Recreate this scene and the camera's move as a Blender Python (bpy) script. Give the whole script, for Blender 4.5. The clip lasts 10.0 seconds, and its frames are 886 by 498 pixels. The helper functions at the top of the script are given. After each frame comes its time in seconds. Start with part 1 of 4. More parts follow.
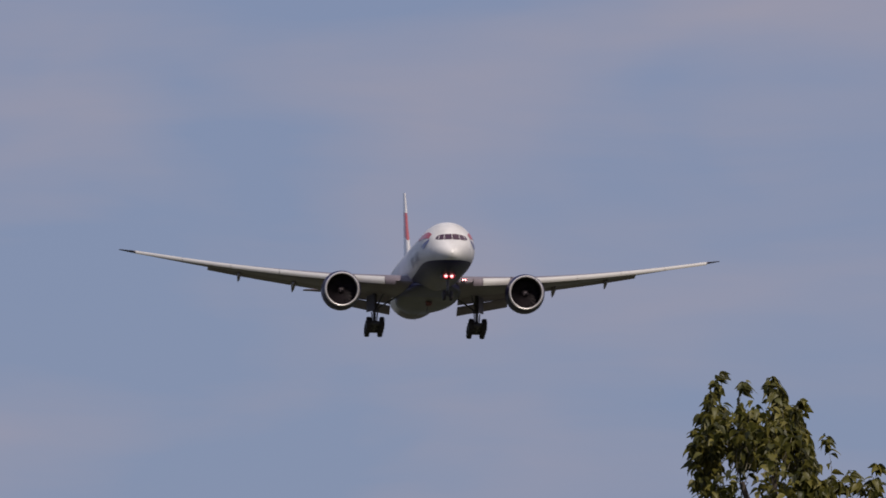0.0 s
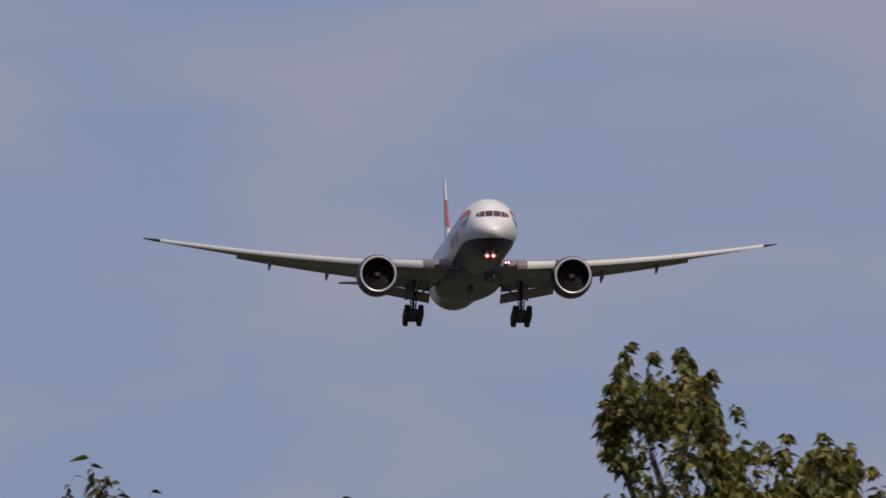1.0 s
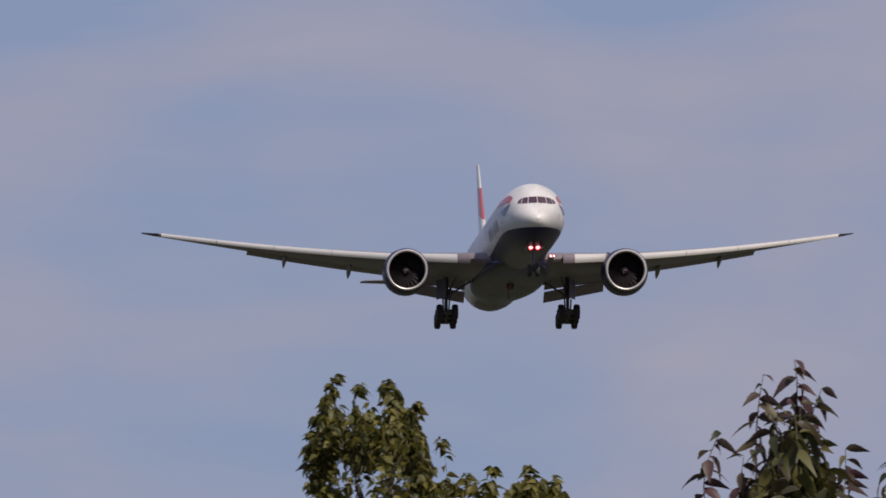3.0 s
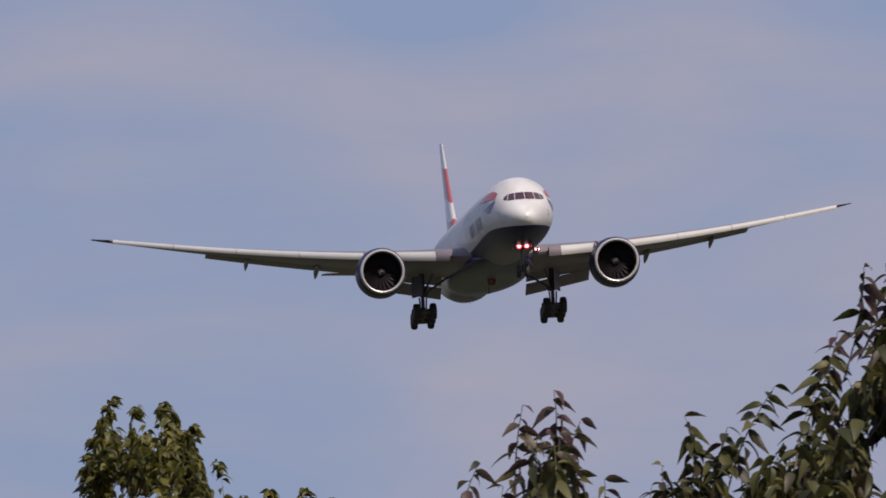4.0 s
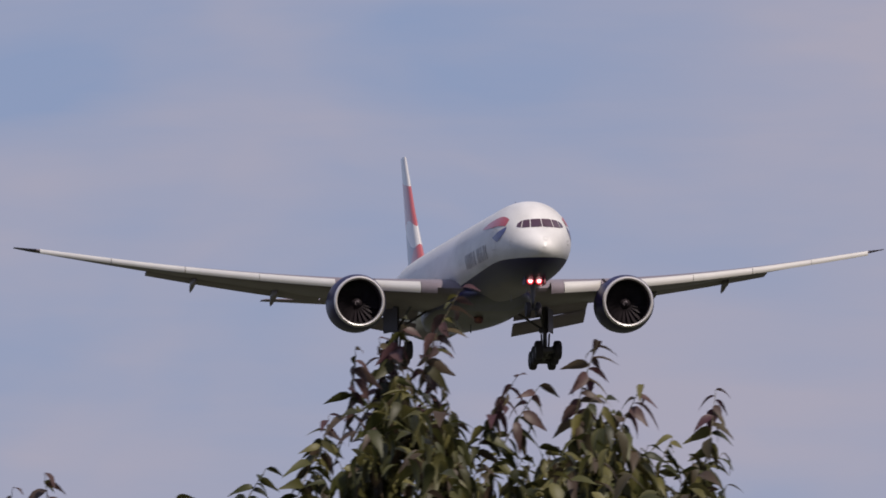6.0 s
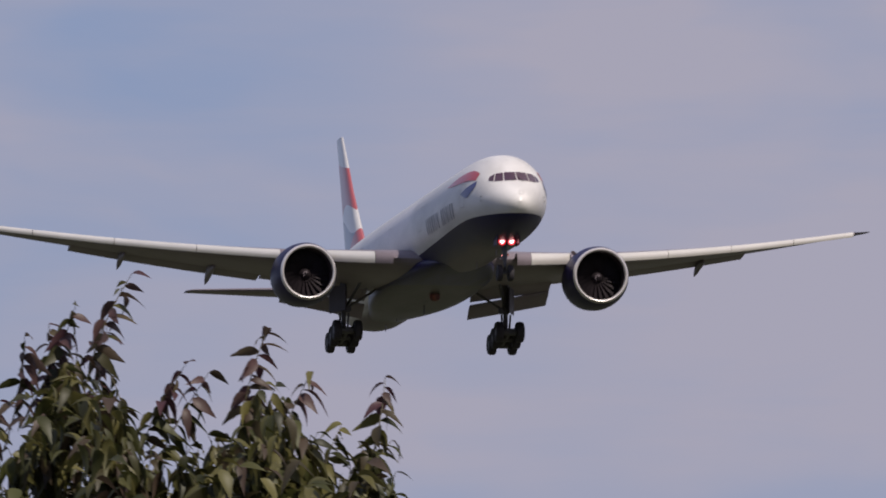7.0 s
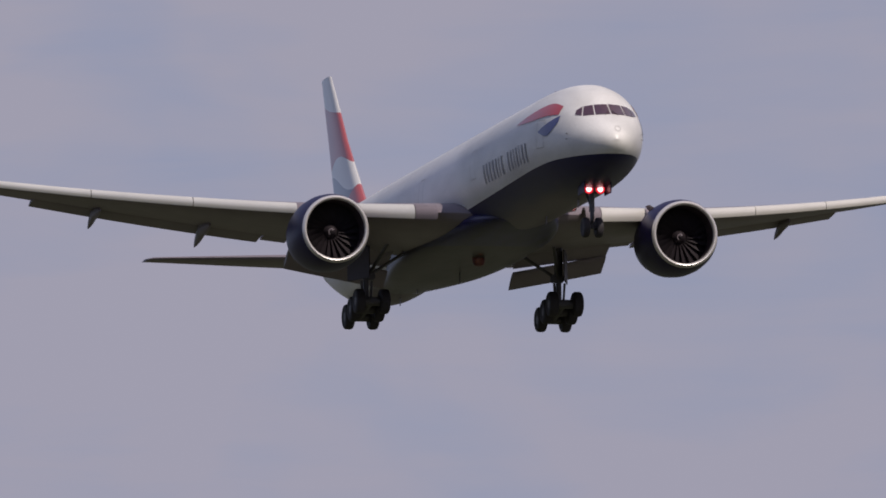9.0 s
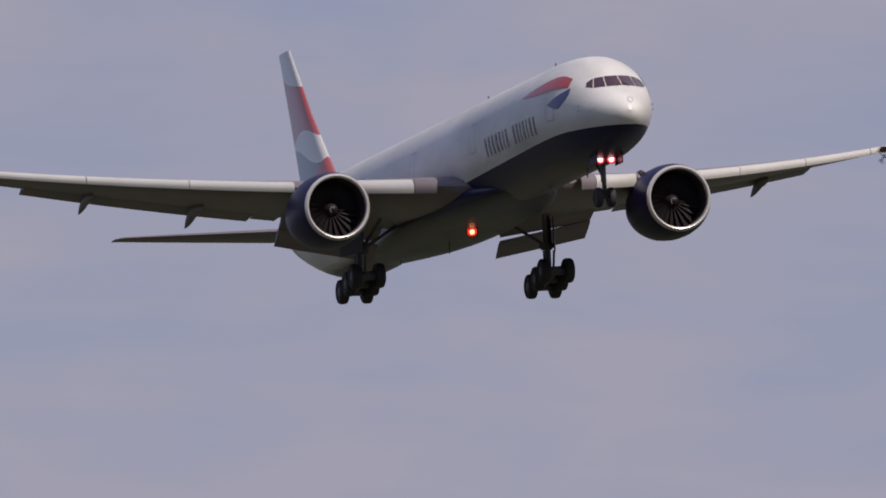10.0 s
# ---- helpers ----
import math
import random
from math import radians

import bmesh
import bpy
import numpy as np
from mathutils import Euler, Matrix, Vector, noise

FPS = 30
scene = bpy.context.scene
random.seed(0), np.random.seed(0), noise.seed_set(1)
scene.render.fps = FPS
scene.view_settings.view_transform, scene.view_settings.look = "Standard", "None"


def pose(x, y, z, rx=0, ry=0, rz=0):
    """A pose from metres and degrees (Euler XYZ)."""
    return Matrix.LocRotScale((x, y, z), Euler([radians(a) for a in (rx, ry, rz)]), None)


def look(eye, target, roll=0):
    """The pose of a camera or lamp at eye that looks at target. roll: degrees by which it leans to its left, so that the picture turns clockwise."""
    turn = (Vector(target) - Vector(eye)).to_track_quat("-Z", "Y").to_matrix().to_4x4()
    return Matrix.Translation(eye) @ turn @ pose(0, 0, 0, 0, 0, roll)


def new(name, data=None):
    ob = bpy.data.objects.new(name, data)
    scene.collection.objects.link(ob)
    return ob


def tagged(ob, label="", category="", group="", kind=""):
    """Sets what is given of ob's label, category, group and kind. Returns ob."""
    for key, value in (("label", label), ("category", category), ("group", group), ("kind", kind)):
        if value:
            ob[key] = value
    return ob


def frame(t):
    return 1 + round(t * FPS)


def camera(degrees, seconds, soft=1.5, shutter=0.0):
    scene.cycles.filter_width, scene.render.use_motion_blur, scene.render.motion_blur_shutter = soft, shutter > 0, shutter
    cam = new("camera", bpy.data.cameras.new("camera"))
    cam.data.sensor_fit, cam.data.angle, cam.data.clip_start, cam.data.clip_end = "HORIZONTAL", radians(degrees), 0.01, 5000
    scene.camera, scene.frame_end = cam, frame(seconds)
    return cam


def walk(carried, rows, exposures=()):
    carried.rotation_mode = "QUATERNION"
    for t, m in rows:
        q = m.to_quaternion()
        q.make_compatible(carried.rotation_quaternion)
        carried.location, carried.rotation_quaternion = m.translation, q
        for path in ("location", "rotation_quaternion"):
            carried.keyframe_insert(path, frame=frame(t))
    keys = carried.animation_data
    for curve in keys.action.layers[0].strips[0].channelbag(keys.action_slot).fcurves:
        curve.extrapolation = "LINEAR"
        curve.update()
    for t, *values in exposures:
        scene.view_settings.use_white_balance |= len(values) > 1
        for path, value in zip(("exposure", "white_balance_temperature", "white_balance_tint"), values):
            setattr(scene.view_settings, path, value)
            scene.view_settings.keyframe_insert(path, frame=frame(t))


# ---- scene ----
cam = camera(4.0380, 10.0, soft=1.7, shutter=0.25)
CAMERA_ROWS = [
    (0.0, pose(0.187, 0.000, 1.871, 95.1291, -0.0000, -2.7129)),
    (0.5, pose(0.180, 0.000, 1.806, 95.0878, -0.0000, -2.6824)),
    (1.0, pose(0.088, 0.000, 1.755, 95.0762, -0.0000, -3.1980)),
    (1.5, pose(0.042, 0.000, 1.730, 95.0917, -0.0000, -3.8010)),
    (2.0, pose(-0.151, 0.000, 1.675, 95.1406, -0.0000, -4.1812)),
    (2.2, pose(-0.232, 0.000, 1.657, 95.2233, -0.0000, -4.2646)),
    (3.3, pose(-0.237, 0.000, 1.656, 95.2981, -0.0000, -5.1176)),
    (3.5, pose(-0.212, 0.000, 1.674, 95.3075, -0.0000, -5.3829)),
    (4.0, pose(-0.162, 0.000, 1.689, 95.3707, -0.0000, -5.7417)),
    (4.5, pose(-0.007, 0.000, 1.734, 95.3579, -0.0000, -6.1374)),
    (5.0, pose(0.016, 0.000, 1.726, 95.5845, -0.0000, -6.8376)),
    (5.2, pose(-0.003, 0.000, 1.714, 95.6262, -0.0000, -6.9743)),
    (6.3, pose(0.048, 0.000, 1.698, 95.8103, -0.0000, -8.2238)),
    (6.5, pose(0.032, 0.000, 1.685, 95.8670, -0.0000, -8.6223)),
    (7.0, pose(0.052, 0.000, 1.657, 95.7484, -0.0000, -9.2024)),
    (7.5, pose(0.099, 0.000, 1.653, 95.6346, -0.0000, -9.8416)),
    (8.0, pose(0.089, 0.000, 1.638, 95.7948, -0.0000, -10.6930)),
    (8.5, pose(0.062, 0.000, 1.657, 95.7835, -0.0000, -11.5821)),
    (9.0, pose(0.044, 0.000, 1.669, 95.9689, -0.0000, -12.3942)),
    (9.5, pose(0.034, 0.000, 1.676, 96.0754, -0.0000, -13.6244)),
    (10.0, pose(0.029, 0.000, 1.679, 96.1681, -0.0000, -14.8036)),
]
FLIGHT = [
    (0.0, pose(62.83, 1301.04, 119.37, -0.769, 0.220, -88.405)),
    (0.5, pose(66.81, 1268.69, 116.79, -0.065, -0.203, -88.781)),
    (1.0, pose(73.75, 1229.07, 113.97, -0.189, -0.759, -89.305)),
    (1.5, pose(84.04, 1193.36, 113.32, -0.061, -1.217, -89.947)),
    (2.0, pose(88.17, 1153.75, 110.76, 0.955, -1.516, -90.289)),
    (2.2, pose(89.65, 1141.07, 110.30, 0.822, -1.688, -90.386)),
    (3.3, pose(101.89, 1062.71, 104.72, 0.539, -0.226, -90.853)),
    (3.5, pose(103.54, 1046.70, 103.87, 1.340, -0.109, -90.767)),
    (4.0, pose(108.09, 1009.03, 100.75, 3.234, 0.417, -90.716)),
    (4.5, pose(110.50, 973.00, 97.49, 3.024, 0.945, -90.295)),
    (5.0, pose(115.19, 937.24, 94.85, 2.865, 1.412, -90.122)),
    (5.2, pose(117.13, 924.32, 93.99, 2.704, 1.608, -90.016)),
    (6.3, pose(127.13, 843.20, 89.26, 0.097, 0.571, -89.651)),
    (6.5, pose(128.39, 825.32, 88.17, 0.180, 0.209, -89.637)),
    (7.0, pose(132.99, 789.53, 86.30, 0.236, -0.688, -89.556)),
    (7.5, pose(137.41, 752.56, 84.27, 0.207, -1.208, -89.640)),
    (8.0, pose(141.65, 715.09, 81.89, 0.088, -1.200, -89.683)),
    (8.5, pose(145.90, 677.64, 79.52, -0.086, -1.013, -89.664)),
    (9.0, pose(150.33, 641.12, 77.30, 0.447, -0.889, -89.707)),
    (9.5, pose(160.02, 625.18, 77.60, 2.191, -0.809, -89.728)),
    (10.0, pose(179.64, 640.69, 82.01, 3.091, -0.773, -89.830)),
]

walk(cam, CAMERA_ROWS, exposures=[(0.0, -0.13), (1.0, -0.1), (2.0, -0.03), (3.5, 0.02), (5.0, 0.13), (6.5, 0.13), (8.0, 0.0), (10.0, -0.03)])

# ---- light ----
SUN_AZ, SUN_EL = 162.0, 44.0          # clockwise from +Y, above the horizon
world = bpy.data.worlds.new("sky")
scene.world = world
world.use_nodes = True
wt = world.node_tree
wt.nodes.clear()


def wnode(kind, **values):
    n = wt.nodes.new(kind)
    for key, value in values.items():
        n.inputs[key].default_value = value
    return n


sky = wt.nodes.new("ShaderNodeTexSky")
sky.sky_type = "NISHITA"
sky.sun_disc = False
sky.sun_elevation = radians(SUN_EL)
sky.sun_rotation = radians(SUN_AZ)
sky.air_density, sky.dust_density, sky.ozone_density = 1.0, 0.6, 2.5
coord = wt.nodes.new("ShaderNodeTexCoord")
stretch = wt.nodes.new("ShaderNodeMapping")
stretch.inputs["Scale"].default_value = (30, 30, 66)
stretch.inputs["Rotation"].default_value = (0, radians(9), 0)
wisps = wnode("ShaderNodeTexNoise", Scale=1.0, Detail=3.0, Roughness=0.45, Distortion=0.5)
veil = wnode("ShaderNodeMapRange")
veil.inputs["From Min"].default_value, veil.inputs["From Max"].default_value = 0.34, 0.74
veil.inputs["To Min"].default_value, veil.inputs["To Max"].default_value = -0.17, 0.64
blue = wnode("ShaderNodeMix")
blue.data_type = "RGBA"
blue.inputs["Factor"].default_value = 0.88
blue.inputs["B"].default_value = (2.06, 2.48, 4.05, 1)
cloud = wnode("ShaderNodeMix")
cloud.data_type = "RGBA"
cloud.inputs["B"].default_value = (3.45, 3.34, 4.2, 1)
# the veil thickens to the east
where = wt.nodes.new("ShaderNodeSeparateXYZ")
east = wnode("ShaderNodeMapRange")
east.inputs["From Min"].default_value, east.inputs["From Max"].default_value = 0.03, 0.22
east.inputs["To Min"].default_value, east.inputs["To Max"].default_value = 0.0, 0.74
both = wt.nodes.new("ShaderNodeMath")
both.operation = "ADD"
wt.links.new(coord.outputs["Generated"], where.inputs[0])
wt.links.new(where.outputs[0], east.inputs["Value"])
wt.links.new(east.outputs["Result"], both.inputs[0])
wt.links.new(veil.outputs["Result"], both.inputs[1])
# finer level streaks over the broad veil
level = wt.nodes.new("ShaderNodeMapping")
level.inputs["Scale"].default_value = (24, 24, 165)
level.inputs["Rotation"].default_value = (0, radians(2.5), 0)
streaks = wnode("ShaderNodeTexNoise", Scale=1.0, Detail=4.0, Roughness=0.55, Distortion=0.3)
faint = wnode("ShaderNodeMapRange")
faint.inputs["From Min"].default_value, faint.inputs["From Max"].default_value = 0.3, 0.7
faint.inputs["To Min"].default_value, faint.inputs["To Max"].default_value = -0.2, 0.2
total = wt.nodes.new("ShaderNodeMath")
total.operation, total.use_clamp = "ADD", True
for a, b in ((coord.outputs["Generated"], level.inputs["Vector"]), (level.outputs["Vector"], streaks.inputs["Vector"]),
             (streaks.outputs["Fac"], faint.inputs["Value"]), (faint.outputs["Result"], total.inputs[1]), (both.outputs[0], total.inputs[0])):
    wt.links.new(a, b)
back = wnode("ShaderNodeBackground", Strength=0.103)
wout = wt.nodes.new("ShaderNodeOutputWorld")
for a, b in ((coord.outputs["Generated"], stretch.inputs["Vector"]), (stretch.outputs["Vector"], wisps.inputs["Vector"]),
             (wisps.outputs["Fac"], veil.inputs["Value"]), (total.outputs[0], cloud.inputs["Factor"]),
             (sky.outputs["Color"], blue.inputs["A"]), (blue.outputs["Result"], cloud.inputs["A"]),
             (cloud.outputs["Result"], back.inputs["Color"]), (back.outputs["Background"], wout.inputs["Surface"])):
    wt.links.new(a, b)
sun = new("sun", bpy.data.lights.new("sun", "SUN"))
sun.data.energy, sun.data.angle, sun.data.color = 3.7, radians(0.6), (1.0, 0.90, 0.79)
sun.matrix_world = look((0, 0, 0), (-math.sin(radians(SUN_AZ)) * math.cos(radians(SUN_EL)),
                                    -math.cos(radians(SUN_AZ)) * math.cos(radians(SUN_EL)), -math.sin(radians(SUN_EL))))


# ---- materials ----
def material(name, color, rough=0.5, metal=0.0, vary=0.08, grain=4.0, bump=0.0, coat=0.0, fine=40.0, flow=(1, 1, 1)):
    """A painted or bare surface with stains at one scale and grain at another."""
    m = bpy.data.materials.new(name)
    m.use_nodes = True
    nt = m.node_tree
    b = nt.nodes["Principled BSDF"]
    b.inputs["Roughness"].default_value, b.inputs["Metallic"].default_value = rough, metal
    b.inputs["Coat Weight"].default_value = coat
    b.inputs["Coat Roughness"].default_value = 0.12
    tc = nt.nodes.new("ShaderNodeTexCoord")
    n1, n2 = nt.nodes.new("ShaderNodeTexNoise"), nt.nodes.new("ShaderNodeTexNoise")
    n1.inputs["Scale"].default_value, n2.inputs["Scale"].default_value = grain * 0.12, fine
    n1.inputs["Detail"].default_value = 5
    add = nt.nodes.new("ShaderNodeMath")
    add.operation = "ADD"
    mr = nt.nodes.new("ShaderNodeMapRange")
    mr.inputs["From Min"].default_value, mr.inputs["From Max"].default_value = 0.6, 1.4
    mr.inputs["To Min"].default_value, mr.inputs["To Max"].default_value = 1 - vary, 1 + vary
    mul = nt.nodes.new("ShaderNodeMix")
    mul.data_type, mul.blend_type = "RGBA", "MULTIPLY"
    mul.inputs["Factor"].default_value = 1.0
    mul.inputs["A"].default_value = (*color, 1)
    lie = nt.nodes.new("ShaderNodeMapping")
    lie.inputs["Scale"].default_value = flow
    nt.links.new(tc.outputs["Object"], lie.inputs["Vector"])
    nt.links.new(lie.outputs["Vector"], n1.inputs["Vector"])
    nt.links.new(tc.outputs["Object"], n2.inputs["Vector"])
    nt.links.new(n1.outputs["Fac"], add.inputs[0])
    nt.links.new(n2.outputs["Fac"], add.inputs[1])
    nt.links.new(add.outputs[0], mr.inputs["Value"])
    nt.links.new(mr.outputs["Result"], mul.inputs["B"])
    nt.links.new(mul.outputs["Result"], b.inputs["Base Color"])
    if bump:
        bp = nt.nodes.new("ShaderNodeBump")
        bp.inputs["Strength"].default_value = bump
        nt.links.new(n2.outputs["Fac"], bp.inputs["Height"])
        nt.links.new(bp.outputs["Normal"], b.inputs["Normal"])
    return m


def tint_zones(m, zones):
    """Paint zones on a material: (mask socket builder, colour), laid over its base colour in order."""
    nt = m.node_tree
    b = nt.nodes["Principled BSDF"]
    mul = b.inputs["Base Color"].links[0].from_node
    last = None
    base = tuple(mul.inputs["A"].default_value)
    tc = nt.nodes.new("ShaderNodeTexCoord")
    sep = nt.nodes.new("ShaderNodeSeparateXYZ")
    nt.links.new(tc.outputs["Object"], sep.inputs[0])
    for builder, color in zones:
        mix = nt.nodes.new("ShaderNodeMix")
        mix.data_type = "RGBA"
        mix.inputs["A"].default_value = base
        mix.inputs["B"].default_value = (*color, 1)
        if last:
            nt.links.new(last, mix.inputs["A"])
        nt.links.new(builder(nt, sep), mix.inputs["Factor"])
        last = mix.outputs["Result"]
    nt.links.new(last, mul.inputs["A"])


def math_node(nt, op, a, b=None, c=None):
    n = nt.nodes.new("ShaderNodeMath")
    n.operation = op
    for i, v in enumerate((a, b, c)):
        if v is None:
            continue
        if isinstance(v, (int, float)):
            n.inputs[i].default_value = v
        else:
            nt.links.new(v, n.inputs[i])
    return n.outputs[0]


def glow(name, color, strength):
    m = bpy.data.materials.new(name)
    m.use_nodes = True
    b = m.node_tree.nodes["Principled BSDF"]
    b.inputs["Base Color"].default_value = (*color, 1)
    b.inputs["Emission Color"].default_value = (*color, 1)
    b.inputs["Emission Strength"].default_value = strength
    return m


NAVY, RED, WHITE = (0.014, 0.012, 0.062), (0.42, 0.035, 0.04), (0.62, 0.60, 0.595)
white_paint = material("white_paint", WHITE, 0.28, 0, 0.05, 3.0, coat=0.5)
navy_paint = material("navy_paint", (0.013, 0.009, 0.05), 0.4, 0, 0.15, 3.0)
navy_paint.node_tree.nodes["Principled BSDF"].inputs["Specular IOR Level"].default_value = 0.2
grey_paint = material("grey_wing_paint", (0.182, 0.152, 0.172), 0.5, 0, 0.2, 5.0)
slat_metal = material("bright_slat_metal", (0.66, 0.63, 0.60), 0.42, 0.3, 0.08, 5.0)
lip_metal = material("polished_lip_metal", (0.62, 0.585, 0.585), 0.38, 0.5, 0.06, 5.0)
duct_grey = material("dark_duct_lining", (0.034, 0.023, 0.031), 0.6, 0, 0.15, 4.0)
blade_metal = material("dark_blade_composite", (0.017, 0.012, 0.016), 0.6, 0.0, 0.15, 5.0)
gear_metal = material("gear_steel", (0.085, 0.08, 0.085), 0.5, 0.4, 0.2, 9.0)
rubber = material("tyre_rubber", (0.022, 0.018, 0.022), 0.75, 0, 0.2, 8.0, 0.2)
hub_metal = material("wheel_hub_metal", (0.07, 0.06, 0.065), 0.5, 0.4, 0.2, 8.0)
# the panes' wine-red reflection is put into the glass base colour
glass_dark = material("cockpit_glass", (0.055, 0.014, 0.022), 0.06, 0, 0.1, 5.0, coat=1.0)
red_paint = material("red_paint", RED, 0.3, 0, 0.08, 4.0, coat=0.4)
blue_paint = material("blue_paint", (0.03, 0.035, 0.16), 0.3, 0, 0.08, 4.0, coat=0.4)
letter_paint = material("slate_letter_paint", (0.165, 0.165, 0.20), 0.4, 0, 0.08, 4.0)
seam_paint = material("panel_seam", (0.41, 0.395, 0.39), 0.5, 0, 0.1, 6.0)
lamp_red = glow("landing_lamp_glow", (1.0, 0.03, 0.05), 0.8)
lamp_core = glow("landing_lamp_core", (1.0, 0.5, 0.5), 3.0)
beacon_red = glow("beacon_glow", (1.0, 0.035, 0.02), 1.1)
beacon_core = glow("beacon_bulb_glow", (1.0, 0.42, 0.2), 3.0)

# white hull with a navy underside whose edge dips towards the nose
hull_paint = material("hull_paint", WHITE, 0.36, 0, 0.34, 4.0, flow=(0.3, 1, 1))
hull_paint.node_tree.nodes["Principled BSDF"].inputs["Specular IOR Level"].default_value = 0.25


def below_line(nt, sep):
    x, z = sep.outputs[0], sep.outputs[2]
    dip = math_node(nt, "MULTIPLY", math_node(nt, "POWER", math_node(nt, "MAXIMUM", math_node(nt, "ADD", x, 6.5), 0.0), 2.0), -0.0045)
    aft = math_node(nt, "MULTIPLY", math_node(nt, "MAXIMUM", math_node(nt, "SUBTRACT", -44.0, x), 0.0), -0.10)
    fall = math_node(nt, "MULTIPLY", math_node(nt, "MAXIMUM", math_node(nt, "SUBTRACT", -5.0, x), 0.0), -0.014)
    edge = math_node(nt, "ADD", math_node(nt, "ADD", math_node(nt, "ADD", dip, aft), fall), -1.50)
    return math_node(nt, "LESS_THAN", z, edge)


def sheen_zone(nt, sep):
    """The paler belly behind the nose gear: ground sheen painted into the colour, with a ragged edge under the navy
    flanks.
    """
    x, z = sep.outputs[0], sep.outputs[2]
    tc, sheen_noise = nt.nodes.new("ShaderNodeTexCoord"), nt.nodes.new("ShaderNodeTexNoise")
    flow = nt.nodes.new("ShaderNodeMapping")
    flow.inputs["Scale"].default_value = (0.16, 0.7, 0.9)
    sheen_noise.inputs["Scale"].default_value, sheen_noise.inputs["Detail"].default_value = 1.0, 5
    nt.links.new(tc.outputs["Object"], flow.inputs["Vector"])
    nt.links.new(flow.outputs["Vector"], sheen_noise.inputs["Vector"])
    ragged = math_node(nt, "MULTIPLY", math_node(nt, "SUBTRACT", sheen_noise.outputs["Fac"], 0.5), 2.4)
    depth = math_node(nt, "ADD", math_node(nt, "MULTIPLY", math_node(nt, "SUBTRACT", -2.45, z), 2.4), ragged)
    behind = math_node(nt, "MULTIPLY", math_node(nt, "SUBTRACT", -6.0, x), 0.25)
    low = math_node(nt, "MINIMUM", math_node(nt, "MINIMUM", depth, behind), 1.0)
    return math_node(nt, "MAXIMUM", low, 0.0)


# painted tone of the ground's sheen on the navy underside
BELLY_SHEEN = (0.070, 0.049, 0.068)
tint_zones(hull_paint, [(below_line, NAVY), (sheen_zone, BELLY_SHEEN)])


# ---- building blocks ----
def part(name, bm, mat, parent=None, label="", smooth=True):
    """Links a bmesh as one mesh object under a thing or a part."""
    bmesh.ops.recalc_face_normals(bm, faces=bm.faces[:])
    me = bpy.data.meshes.new(name)
    bm.to_mesh(me)
    bm.free()
    me.materials.append(mat)
    if smooth:
        me.shade_smooth()
        me.set_sharp_from_angle(angle=radians(38))
    ob = new(name, me)
    ob.parent = parent
    return tagged(ob, label)


def share(ob, name, parent, m):
    """Another object on the same mesh."""
    c = new(name, ob.data)
    c.parent = parent
    c.matrix_basis = m
    return c


def loft(bm, rings, caps=(True, True), closed=True):
    """Skin over rings of equally many points."""
    rows = [[bm.verts.new(p) for p in r] for r in rings]
    n = len(rows[0])
    for a, b in zip(rows, rows[1:]):
        for i in range(n if closed else n - 1):
            j = (i + 1) % n
            bm.faces.new((a[i], a[j], b[j], b[i]))
    if caps[0]:
        bm.faces.new(rows[0][::-1])
    if caps[1]:
        bm.faces.new(rows[-1])
    return rows


def tube(bm, a, b, r0, r1=None, n=10):
    """A tapered round bar from a to b."""
    a, b = Vector(a), Vector(b)
    r1 = r0 if r1 is None else r1
    q = (b - a).to_track_quat("Z", "Y").to_matrix()
    ring = [Vector((math.cos(2 * math.pi * i / n), math.sin(2 * math.pi * i / n), 0)) for i in range(n)]
    loft(bm, [[a + q @ (v * r0) for v in ring], [b + q @ (v * r1) for v in ring]])


def lathe_x(bm, profile, y, z, n=48, caps=(False, False)):
    """Rings of (x, radius) round an axis along x."""
    loft(bm, [[(x, y + r * math.cos(2 * math.pi * i / n), z + r * math.sin(2 * math.pi * i / n)) for i in range(n)] for x, r in profile], caps)


def box(bm, centre, size, bevel=0.0):
    made = bmesh.ops.create_cube(bm, size=1.0, matrix=Matrix.Translation(centre) @ Matrix.Diagonal((*size, 1)))
    if bevel:
        edges = list({e for v in made["verts"] for e in v.link_edges})
        bmesh.ops.bevel(bm, geom=edges, offset=bevel, segments=2, affect="EDGES")


def curve_at(table, s):
    """Smooth reading of a table of (s, value)."""
    xs = [a for a, _ in table]
    if s <= xs[0]:
        return table[0][1]
    for i in range(len(table) - 1):
        if s <= xs[i + 1]:
            p0, p1, p2, p3 = table[max(i - 1, 0)], table[i], table[i + 1], table[min(i + 2, len(table) - 1)]
            h = p2[0] - p1[0]
            t = (s - p1[0]) / h
            m1 = (p2[1] - p0[1]) / max(p2[0] - p0[0], 1e-6) * h
            m2 = (p3[1] - p1[1]) / max(p3[0] - p1[0], 1e-6) * h
            return ((2 * t**3 - 3 * t**2 + 1) * p1[1] + (t**3 - 2 * t**2 + t) * m1 + (-2 * t**3 + 3 * t**2) * p2[1] + (t**3 - t**2) * m2)
    return table[-1][1]


# ---- the airliner: x forward from the nose tip, y to its left, z up from the hull's axis ----
airliner = tagged(new("airliner"), "white twin-engined airliner with navy belly, gear and flaps down, in flight", "airliner")
airliner.empty_display_size = 5

